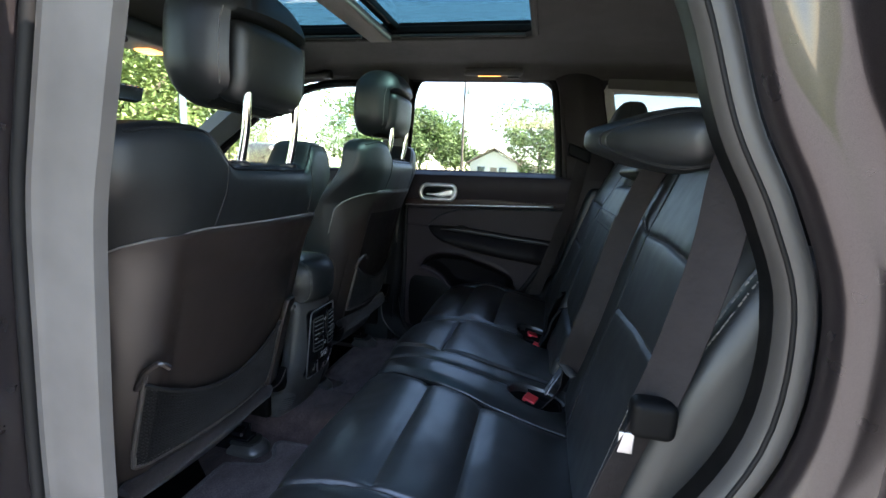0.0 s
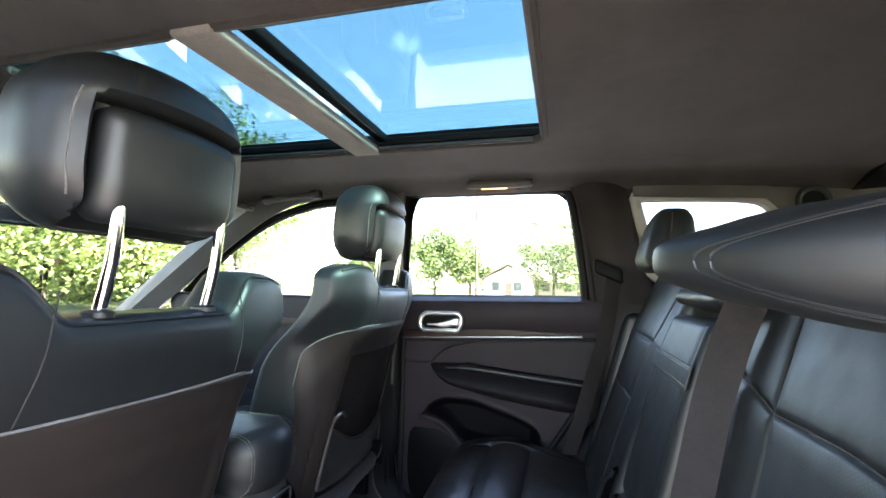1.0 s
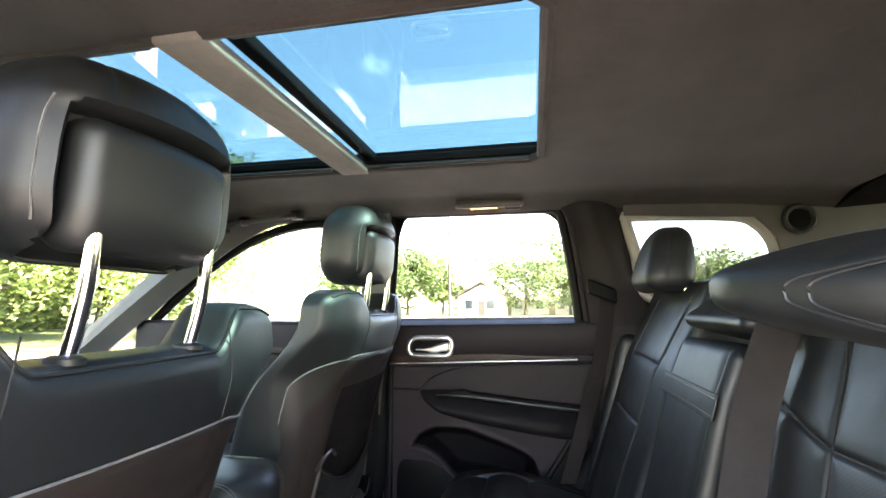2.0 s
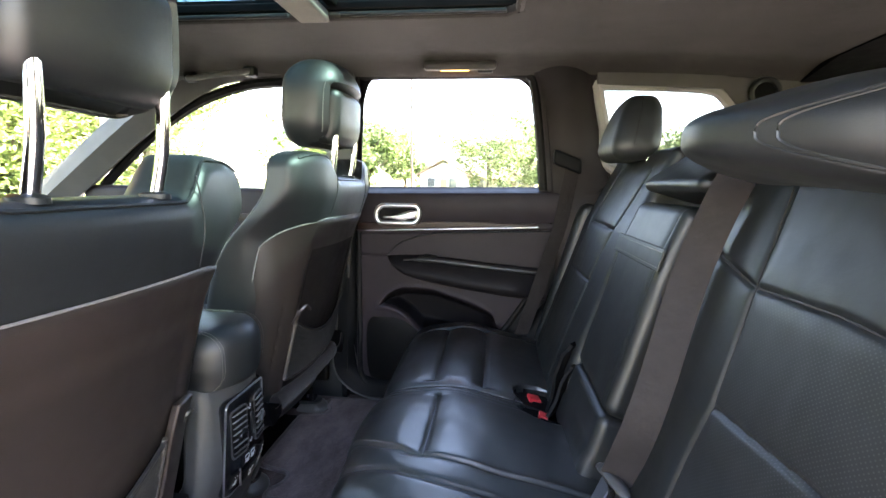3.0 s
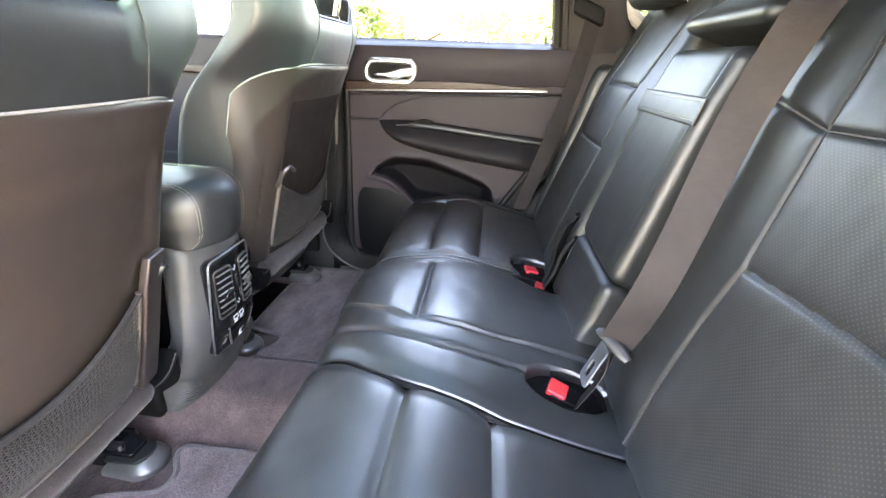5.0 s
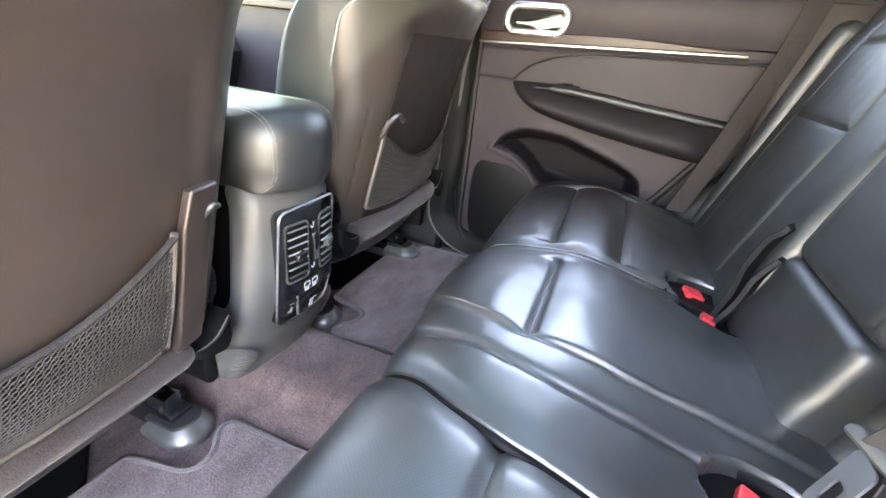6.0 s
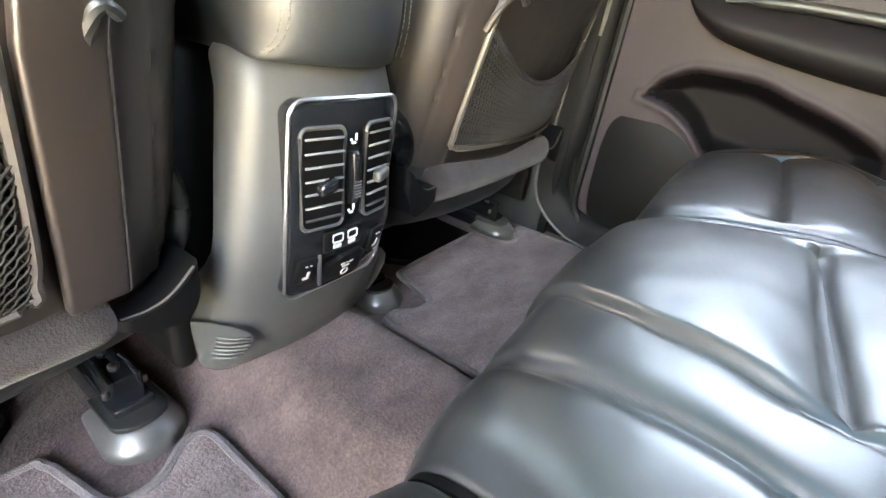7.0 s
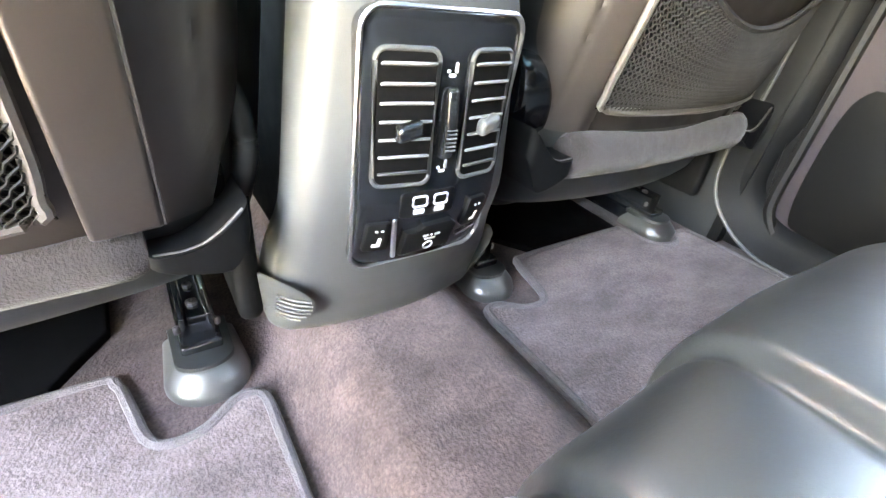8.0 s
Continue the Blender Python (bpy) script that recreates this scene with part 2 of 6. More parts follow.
def sheet(fn, us, vs, thick=None):
    """A grid of fn(u, v); thick: a vector that gives it a back and edges."""
    nu, nv = len(us), len(vs)
    verts = [Vector(fn(u, v)) for u in us for v in vs]
    faces = [(i * nv + j, (i + 1) * nv + j, (i + 1) * nv + j + 1, i * nv + j + 1) for i in range(nu - 1) for j in range(nv - 1)]
    if thick:
        n, d = len(verts), Vector(thick)
        verts += [p + d for p in verts]
        faces += [tuple(reversed([k + n for k in f])) for f in faces]
        rim = [i * nv for i in range(nu)] + [(nu - 1) * nv + j for j in range(1, nv)] + [i * nv + nv - 1 for i in range(nu - 2, -1, -1)] + [j for j in range(nv - 2, 0, -1)]
        for a, b in zip(rim, rim[1:] + rim[:1]):
            faces.append((b, a, a + n, b + n))
    return verts, faces


def span(a, b, n):
    return [a + (b - a) * i / n for i in range(n + 1)]


def loft(rings, closed=True, caps=True, loop=False):
    """Skin over rings of equally many points; loop: the last ring joins the first."""
    n, verts, faces = len(rings[0]), [Vector(p) for ring in rings for p in ring], []
    for i in range(len(rings) if loop else len(rings) - 1):
        i2 = (i + 1) % len(rings)
        for j in range(n if closed else n - 1):
            j2 = (j + 1) % n
            faces.append((i * n + j, i * n + j2, i2 * n + j2, i2 * n + j))
    if caps and closed and not loop:
        faces += [tuple(reversed(range(n))), tuple(range(len(verts) - n, len(verts)))]
    return verts, faces


def curve_through(points, per=6, loop=False):
    """Catmull-Rom through the points."""
    pts = [Vector(p) for p in points]
    n, out = len(pts), []
    for i in range(n if loop else n - 1):
        a, b, c, d = (pts[(i + k) % n] if loop else pts[max(0, min(n - 1, i + k))] for k in (-1, 0, 1, 2))
        for j in range(per):
            t = j / per
            out.append(0.5 * ((2 * b) + (c - a) * t + (2 * a - 5 * b + 4 * c - d) * t * t + (3 * b - a - 3 * c + d) * t ** 3))
    return out if loop else out + [pts[-1]]


def tube(points, r, seg=8, loop=False, flat=1.0, up=(0, 0, 1)):
    """A round (or flattened) cord along points; r: a radius or one for each point."""
    pts, rings = [Vector(p) for p in points], []
    for i, p in enumerate(pts):
        a, b = (pts[i - 1] if loop or i else p), (pts[(i + 1) % len(pts)] if loop or i < len(pts) - 1 else p)
        d = (b - a).normalized()
        u = Vector(up)
        sx = d.cross(u)
        sx = sx.normalized() if sx.length > 1e-4 else d.orthogonal().normalized()
        sy = sx.cross(d).normalized()
        rr = r[i] if isinstance(r, (list, tuple)) else r
        rings.append([p + rr * (math.cos(2 * math.pi * k / seg) * sx + flat * math.sin(2 * math.pi * k / seg) * sy) for k in range(seg)])
    return loft(rings, loop=loop)


def ribbon(points, across, thick):
    """A strap along points; across: its half width as a vector, or one at each point."""
    rings = []
    pts = [Vector(p) for p in points]
    for i, p in enumerate(pts):
        d = (pts[min(i + 1, len(pts) - 1)] - pts[max(i - 1, 0)]).normalized()
        w = Vector(across[i] if isinstance(across, list) else across)
        n = d.cross(w).normalized() * thick / 2
        rings.append([p - w - n, p - w * 0.9 - n * 1.3, p + w * 0.9 - n * 1.3, p + w - n, p + w + n, p + w * 0.9 + n * 1.3, p - w * 0.9 + n * 1.3, p - w + n])
    return loft(rings)


def prism(outline, fn, depth0, depth1, bevel=0.0):
    """A plate with the given 2D outline; fn(a, b, d) places it; its front edge is bevelled."""
    ctr = [sum(p[i] for p in outline) / len(outline) for i in (0, 1)]

    def ring(shrink, d):
        out = []
        for a, b in outline:
            va, vb = a - ctr[0], b - ctr[1]
            ln = math.hypot(va, vb) or 1
            k = (ln - shrink) / ln
            out.append(fn(ctr[0] + va * k, ctr[1] + vb * k, d))
        return out

    rings = [ring(0, depth0), ring(0, depth1 - bevel if depth1 > depth0 else depth1 + bevel)]
    if bevel:
        rings += [ring(bevel * 0.3, depth1 - bevel * 0.3 if depth1 > depth0 else depth1 + bevel * 0.3), ring(bevel, depth1)]
    return loft(rings)


def rect2(a0, b0, a1, b1, r, k=4):
    """A rounded rectangle's outline."""
    out = []
    for ca, cb, st in ((a1 - r, b1 - r, 0), (a0 + r, b1 - r, 90), (a0 + r, b0 + r, 180), (a1 - r, b0 + r, 270)):
        for i in range(k + 1):
            w = radians(st + 90 * i / k)
            out.append((ca + r * math.cos(w), cb + r * math.sin(w)))
    return out


def stitches(points, gap=0.009, length=0.006, r=0.0009):
    """A row of thread stitches along a line."""
    pts, out, dist = [Vector(p) for p in points], [], 0.0
    for a, b in zip(pts, pts[1:]):
        ln = (b - a).length
        if ln < 1e-6:
            continue
        d = (b - a) / ln
        while dist < ln:
            out.append(tube([a + d * dist, a + d * min(ln, dist + length)], r, 4))
            dist += gap
        dist -= ln
    return joined(*out)


def bell(d, w):
    return math.exp(-(d / w) ** 2)


def smooth01(a, b, x):
    t = max(0.0, min(1.0, (x - a) / (b - a)))
    return t * t * (3 - 2 * t)


def lerp_table(table, x):
    """A smooth line through (x, value) pairs."""
    n = len(table)
    if x <= table[0][0]:
        return table[0][1]
    if x >= table[-1][0]:
        return table[-1][1]
    i = next(k for k in range(n - 1) if x <= table[k + 1][0])

    def slope(k):
        if k <= 0 or k >= n - 1:
            j = min(max(k, 1), n - 1)
            return (table[j][1] - table[j - 1][1]) / (table[j][0] - table[j - 1][0])
        d0 = (table[k][1] - table[k - 1][1]) / (table[k][0] - table[k - 1][0])
        d1 = (table[k + 1][1] - table[k][1]) / (table[k + 1][0] - table[k][0])
        return 0.0 if d0 * d1 <= 0 else 2 * d0 * d1 / (d0 + d1)

    (x0, v0), (x1, v1) = table[i], table[i + 1]
    h, t = x1 - x0, (x - x0) / (x1 - x0)
    return v0 * (2 * t ** 3 - 3 * t * t + 1) + v1 * (3 * t * t - 2 * t ** 3) + h * (slope(i) * (t ** 3 - 2 * t * t + t) + slope(i + 1) * (t ** 3 - t * t))


# ------------------------------------------------------------------ shell of the car: x to the rear, y to its right side, z up
def roof_z(x, y):
    """Underside of the headliner."""
    along = 1.702 - 0.45 * max(0.0, -(x + 0.35)) ** 2 - 0.06 * max(0.0, x - 0.7) ** 2
    a = abs(y)
    return along - 0.010 * smooth01(0.36, 0.62, a) - 0.045 * smooth01(0.60, 0.745, a)


ROOF_X0, ROOF_X1 = -0.76, 1.40
HOLE = (-0.44, 0.530, 0.318)      # front, rear and half width of the roof opening
BAR = (-0.022, 0.060)             # the cross member between the two panes


def headliner():
    """Cloth ceiling with the opening for the roof glass, its edges rolled up."""
    x0, x1, w = HOLE
    front = sheet(lambda u, v: (u, v, roof_z(u, v)), span(ROOF_X0, x0, 4), span(-0.74, 0.74, 40))
    rear = sheet(lambda u, v: (u, v, roof_z(u, v)), span(x1, ROOF_X1, 24), span(-0.74, 0.74, 40))
    sides = [sheet(lambda u, v: (u, v, roof_z(u, v)), span(x0, x1, 30), span(a, b, 14)) for a, b in ((-0.74, -w), (w, 0.74))]
    ob = solid("ceiling", joined(front, rear, *sides), HEADLINING, "grey-brown cloth headliner with a wide glass roof opening", "ceiling", kind="structure")
    ring = [(x0, -w), (x1, -w), (x1, w), (x0, w)]
    pts = curve_through([(x0 + 0.03, -w, 0), (x1 - 0.03, -w, 0), (x1, -w + 0.03, 0), (x1, w - 0.03, 0), (x1 - 0.03, w, 0), (x0 + 0.03, w, 0), (x0, w - 0.03, 0), (x0, -w + 0.03, 0)], 1, True)
    lip = tube([(p.x, p.y, roof_z(p.x, p.y) + 0.004) for p in pts], 0.011, 8, True)
    solid("trim_roof_opening", lip, HEADLINING, "rolled cloth edge round the glass roof opening", "trim", kind="structure")
    wall = loft([[(a, b, roof_z(a, b) + z) for a, b in ring] for z in (0.004, 0.05)], caps=False)
    solid("trim_roof_well", wall, MATTE, "black well between headliner and roof glass", "trim", kind="structure")
    return ob


def roof_glass():
    x0, x1, w = HOLE
    r = thing("roof_window", (0, 0, 1.755), "blue-tinted panoramic roof glass in two panes", "sunroof")
    for a, b in ((x0 - 0.06, 0.0185), (0.0195, x1 + 0.06)):
        g = part("pane", sheet(lambda u, v: (u, v, 1.760 - 0.03 * v * v), span(a, b, 2), span(-w - 0.06, w + 0.06, 8), (0, 0, 0.005)), SUNGLASS, r)
    part("frame", joined(rounded((BAR[1] - 0.005, -w - 0.03, 1.725), (BAR[1] + 0.022, w + 0.03, 1.751), 0.006),
                         rounded((x0, w - 0.010, 1.716), (x1, w + 0.014, 1.739), 0.006), rounded((x0, -w - 0.014, 1.716), (x1, -w + 0.010, 1.739), 0.006)), MATTE, r, "black seal strip")
    part("rail", joined(*[rounded((a, s * (w - 0.012) - 0.006, 1.700), (b, s * (w - 0.012) + 0.006, 1.710), 0.004) for s in (-1, 1) for a, b in ((x0, BAR[0] - 0.02), (BAR[1] + 0.03, x1 - 0.03))]), TRIM, r, "black guide rail")
    bar = rounded((BAR[0], -w - 0.01, 1.692), (BAR[1], w + 0.01, 1.718), 0.008, (3, 8, 1))
    solid("trim_roof_bar", bar, BARCLOTH, "cloth-covered cross member between the roof panes", "trim", kind="structure")


headliner()
roof_glass()

# the edge of the door openings: x and z
OPENING_FAR = [(0.00, 0.56), (-0.025, 0.72), (-0.028, 0.90), (-0.012, 1.09), (0.000, 1.25), (0.010, 1.33), (0.02, 1.49), (0.03, 1.60), (0.08, 1.655),
               (0.30, 1.660), (0.50, 1.655), (0.575, 1.635), (0.625, 1.555), (0.655, 1.45), (0.70, 1.36), (0.75, 1.287), (0.785, 1.20), (0.775, 1.07), (0.715, 0.94),
               (0.615, 0.82), (0.54, 0.71), (0.495, 0.59), (0.435, 0.505), (0.355, 0.478), (0.10, 0.478), (0.03, 0.505)]
OPENING_NEAR = [(0.09, 0.56), (0.062, 0.72), (0.060, 0.87), (0.069, 1.05), (0.080, 1.20), (0.10, 1.30), (0.132, 1.44), (0.155, 1.53), (0.21, 1.585),
                (0.36, 1.600), (0.52, 1.595), (0.60, 1.565), (0.66, 1.50), (0.703, 1.425), (0.740, 1.325), (0.778, 1.252), (0.806, 1.17), (0.80, 1.05), (0.74, 0.93),
                (0.64, 0.81), (0.565, 0.70), (0.52, 0.58), (0.46, 0.50), (0.38, 0.475), (0.19, 0.475), (0.12, 0.50)]


def opening_loop(per, s):
    pts = curve_through([(x, 0, z) for x, z in (OPENING_NEAR if s < 0 else OPENING_FAR)], per, True)
    out = []
    for i, p in enumerate(pts):
        d = (pts[(i + 1) % len(pts)] - pts[i - 1]).normalized()
        out.append((p, Vector((-d.z, 0, d.x))))
    return out


def jamb(section, s, lo=0, hi=None, per=5):
    """A band swept along the opening from its corner lo to its corner hi; section: (outward, y) pairs."""
    pts = opening_loop(per, s)
    pts = pts + pts[:1]
    pts = pts[lo * per: (hi * per + 1) if hi is not None else None]
    return loft([[(p.x + n.x * o, s * y, p.z + n.z * o) for o, y in section] for p, n in pts], closed=False)


def ridge(o, y, r, s, lo=0, hi=None):
    return jamb([(o + r * math.cos(a), y + r * math.sin(a)) for a in [k * math.pi / 5 for k in range(11)]], s, lo, hi)


def body_side(s):
    b = thing("door_frame", (0.4, s * 0.8, 0.45), "brown-grey painted door opening with rubber seal and plastic trim", "car body", kind="structure")
    part("inner_trim", jamb([(0.10, 0.685), (0.04, 0.688), (0.012, 0.697), (0.0, 0.712), (0.0, 0.748)], s, *((8,) if s < 0 else (17, 24))), MATTE, b)
    part("pillar_face", jamb([(0.0, 0.735), (0.004, 0.750), (0.012, 0.754), (0.074, 0.756), (0.082, 0.762), (0.084, 0.775)], s, 0, 8), PILLAR, b, "grey pillar face")
    part("rubber_seal", jamb([(-0.002, 0.744), (-0.001, 0.757), (0.005, 0.765), (0.012, 0.768), (0.019, 0.766), (0.0235, 0.760), (0.0245, 0.750)], s, 8), SEALGREY, b, "broad grey rubber door seal")
    part("seal_lip", ridge(0.0045, 0.764, 0.0022, s, 8), RUBBER, b)
    part("jamb", jamb([(0.024, 0.764), (0.027, 0.782), (0.034, 0.791), (0.048, 0.795), (0.064, 0.800), (0.072, 0.812), (0.070, 0.86), (0.076, 0.895), (0.095, 0.920), (0.125, 0.928)], s, 8), PAINT, b, "brown-grey metallic painted jamb")
    part("outer_seal", ridge(0.090, 0.770, 0.008, s, 0, 8), RUBBER, b)
    part("pillar_jamb", jamb([(0.096, 0.770), (0.100, 0.80), (0.106, 0.86), (0.118, 0.90), (0.165, 0.915)], s, 0, 8), PAINT, b, "brown-grey metallic painted pillar")
    return b


body_side(-1)
body_side(1)


def floor_height(x, y):
    return 0.486 + 0.070 * (1 - smooth01(0.062, 0.142, abs(y))) * smooth01(0.62, 0.45, x) + 0.004 * noise.noise((x * 6, y * 6, 0))


solid("floor", sheet(lambda u, v: (u, v, floor_height(u, v)), span(-1.15, 0.70, 74), span(-0.78, 0.78, 70), (0, 0, -0.03)), CARPET, "dark grey-brown cut pile car carpet", "carpet", kind="structure")


def mat_outline():
    """A rear floor mat: notched round the seat rail."""
    return [(0.42, 0.146), (0.20, 0.146), (0.02, 0.146), (-0.030, 0.146), (-0.052, 0.146), (-0.070, 0.150), (-0.076, 0.164), (-0.070, 0.180), (-0.052, 0.205), (-0.050, 0.235), (-0.066, 0.252), (-0.11, 0.262), (-0.145, 0.272), (-0.155, 0.300), (-0.155, 0.52),
            (-0.145, 0.545), (-0.10, 0.555), (-0.07, 0.575), (-0.07, 0.61), (-0.09, 0.635), (-0.095, 0.66), (-0.08, 0.68), (0.0, 0.684), (0.20, 0.688), (0.42, 0.69)]


def floor_mat(s):
    edge = [Vector((x, s * y, 0)) for x, y in mat_outline()]
    m = thing("floor_mat", (0.1, s * 0.4, 0.49), "charcoal carpet floor mat with a bound edge", "floor mat", "rear floor mats")
    bm = bmesh.new()
    f = bm.faces.new([bm.verts.new((p.x, p.y, 0.0)) for p in edge])
    bmesh.ops.triangulate(bm, faces=[f])
    bmesh.ops.subdivide_edges(bm, edges=bm.edges[:], cuts=5, use_grid_fill=True)
    bmesh.ops.recalc_face_normals(bm, faces=bm.faces[:])
    verts, faces = [v.co.copy() for v in bm.verts], [tuple(v.index for v in f.verts) for f in bm.faces]
    bm.verts.ensure_lookup_table()
    if bm.faces[0].normal.z < 0:
        faces = [tuple(reversed(f)) for f in faces]
    bm.free()
    top = warped((verts, faces), lambda p: (p.x, p.y, 0.4965 + 0.003 * noise.noise((p.x * 9, p.y * 9, 3))))
    part("mat_top", top, MATCLOTH, m)
    part("binding", tube([(p.x, p.y, 0.4935) for p in curve_through(edge, 3, True)], 0.0065, 8, True), EDGING, m, "grey stitched edging")


floor_mat(-1)
floor_mat(1)


# ------------------------------------------------------------------ rear door on the far side
def door_rear_x(z):
    return lerp_table([(0.53, 0.44), (0.60, 0.465), (0.715, 0.519), (0.791, 0.570), (0.898, 0.637), (1.006, 0.699), (1.086, 0.723), (1.178, 0.739), (1.30, 0.750)], z)


ARM_TOP = [(0.134, 1.046), (0.22, 1.051), (0.30, 1.049), (0.516, 1.031), (0.80, 1.012)]
ARM_LOW = [(0.134, 1.046), (0.16, 1.010), (0.22, 0.976), (0.42, 0.937), (0.80, 0.895)]
POCKET_TOP = [(0.105, 0.858), (0.135, 0.900), (0.20, 0.927), (0.28, 0.926), (0.36, 0.905), (0.46, 0.872), (0.515, 0.840), (0.53, 0.80)]
POCKET_LOW = [(0.105, 0.858), (0.16, 0.845), (0.21, 0.815), (0.26, 0.77), (0.53, 0.74)]


def door_skin_y(x, z):
    y = 0.722 + 0.012 * smooth01(1.05, 0.6, z)
    top, low = lerp_table(POCKET_TOP, x), lerp_table(POCKET_LOW, x)
    if 0.09 < x < 0.56:
        inside = min(top - z, z - low, (x - 0.105) * 0.8, (0.53 - x) * 0.8)
        y += 0.066 * smooth01(-0.001, 0.040, inside) ** 0.7 - 0.003 * bell(inside + 0.007, 0.007)
    groove = bell(z - (1.122 + 0.045 * x), 0.0035) + (bell(z - 1.046, 0.003) if x < 0.135 else 0.0)
    y += 0.004 * groove
    return y


def rear_door():
    d = thing("rear_door", (0.4, 0.8, 0.5), "closed rear car door with dark plastic trim, wood strip and chrome handle", "car door")
    zs = span(0.535, 1.175, 180)
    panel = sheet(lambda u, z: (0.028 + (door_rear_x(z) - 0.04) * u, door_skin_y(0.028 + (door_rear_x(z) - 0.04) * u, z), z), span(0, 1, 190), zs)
    # faces deep in the pocket get the darker copy, as painted recess shade
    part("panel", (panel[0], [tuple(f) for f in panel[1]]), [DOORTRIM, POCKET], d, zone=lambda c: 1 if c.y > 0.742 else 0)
    edge = [(0.028, 0.725, z) for z in span(1.27, 0.62, 10)] + [(0.034, 0.727, 0.585), (0.06, 0.727, 0.55), (0.10, 0.727, 0.53), (0.25, 0.727, 0.522), (0.41, 0.727, 0.522)] + [(door_rear_x(z) - 0.010, 0.722, z) for z in span(0.56, 1.29, 12)]
    part("seal", tube(curve_through(edge, 3), 0.010, 8, up=(0, 1, 0)), RUBBER, d)
    part("seal_flange", sheet(lambda u, z: (door_rear_x(z) - 0.012 + 0.075 * u, 0.731 - 0.006 * math.sin(math.pi * u), z), span(0, 1, 8), span(0.535, 1.30, 30), (0, 0.004, 0)), MATTE, d, "black rubber flange along the rear edge of the door")
    part("shell", rounded((0.02, 0.80, 0.50), (0.80, 0.93, 1.27), 0.02), PAINT, d)
    # upper roll above the wood strip
    up = sheet(lambda x, v: (x, 0.715 - 0.012 * math.sin(math.pi * min(1, v * 1.0)) + 0.055 * smooth01(0.82, 1.0, v), 1.150 + 0.042 * x + (1.288 + 0.012 * (x / 0.7) - 1.150 - 0.042 * x) * v), span(0.028, 0.745, 40), span(0, 1, 24))
    part("upper_roll", up, DOORTRIM, d, "soft padded upper door roll")
    strip = lambda z0, z1, y0, y1, x0, x1: rounded((x0, y0, z0), (x1, y1, z1), 0.003, (24, 1, 1))
    taper = lambda p: Vector((p.x, p.y, p.z + 0.046 * p.x + (-0.016 * smooth01(0.35, 0.655, p.x) if p.z > 1.148 else 0)))
    part("wood_strip", warped(strip(1.135, 1.160, 0.708, 0.722, 0.03, 0.655), taper), WOOD, d, "dark polished wood strip")
    part("chrome_strip", warped(strip(1.1300, 1.1352, 0.704, 0.722, 0.03, 0.662), lambda p: Vector((p.x, p.y, p.z + 0.046 * p.x))), SATIN, d, "thin chrome strip")
    # release handle in its bezel
    hx, hz = 0.178, 1.196
    shear = lambda a, b, dd: (hx + a + 0.10 * b, 0.700 - dd, hz + b + 0.01 * a)
    ring = curve_through([(a, b, 0) for a, b in rect2(-0.077, -0.030, 0.077, 0.030, 0.026, 4)], 2, True)
    bez = part("handle_bezel", tube([shear(p.x * (1.0 if p.x < 0 else 0.96), p.y, 0.006) for p in ring], 0.0085, 12, True, up=(0, 1, 0)), SATIN, d, "chrome handle surround")
    part("handle_cup", prism(rect2(-0.074, -0.024, 0.074, 0.024, 0.018), shear, -0.006, 0.0015), MATTE, d)
    part("handle_lever", warped(rounded((-0.052, -0.009, -0.015), (0.066, 0.010, 0.015), 0.009, (10, 2, 2)), lambda p: Vector(shear(p.x, p.z * (1.0 - 0.75 * smooth01(0.03, -0.03, p.x)) - 0.010 + 0.010 * smooth01(0.0, 0.05, p.x), 0.006 - p.y))), SATIN, d, "chrome door pull lever")
    # armrest
    def arm(u, v):
        x = 0.134 + (0.700 - 0.134) * u
        zt, zl = lerp_table(ARM_TOP, x), lerp_table(ARM_LOW, x)
        bulge = 0.070 * math.sqrt(min(1.0, u * 7)) * (1 - 0.75 * smooth01(0.80, 1.0, u)) * max(0, math.sin(math.pi * min(1.0, max(0, v)) ** 0.62)) ** 0.8
        return (x, 0.724 - bulge - 0.002, zl + (zt - zl) * v)
    part("armrest", sheet(arm, span(0, 1, 60), span(0, 1, 24)), ARMPAD, d, "padded armrest")
    part("armrest_seam", tube([(x, 0.721 - 0.004, z) for x, z in [(p.x, p.z) for p in curve_through([(0.134, 0, 1.046), (0.165, 0, 1.080), (0.205, 0, 1.104), (0.28, 0, 1.126), (0.385, 0, 1.136), (0.72, 0, 1.150)], 6)]], 0.0035, 6), TRIM, d)
    part("armrest_ledge", tube([(x, 0.684, z - 0.007) for x, z in [(p.x, p.z) for p in curve_through([(0.20, 0, 1.045), (0.30, 0, 1.047), (0.516, 0, 1.029), (0.69, 0, 1.016)], 6)]], [0.003] * 4 + [0.009] * 12 + [0.006] * 3, 10), TRIM, d)
    part("grip_slot", joined(rounded((0.255, 0.690, 1.047), (0.315, 0.712, 1.0545), 0.003), rounded((0.272, 0.686, 1.053), (0.298, 0.70, 1.060), 0.003)), MATTE, d, "black window switch")
    # loudspeaker
    out = [(0.06, 0.60), (0.052, 0.70), (0.056, 0.78), (0.075, 0.815), (0.11, 0.826), (0.20, 0.80), (0.27, 0.74), (0.30, 0.62), (0.22, 0.57), (0.09, 0.57)]
    sm = [(p.x, p.z) for p in curve_through([(a, 0, b) for a, b in out], 4, True)]
    part("speaker_grille", prism(list(reversed(sm)), lambda a, b, k: (a, door_skin_y(a, 0.7) - k, b), -0.004, 0.004, 0.003), MATTE, d, "black loudspeaker grille")
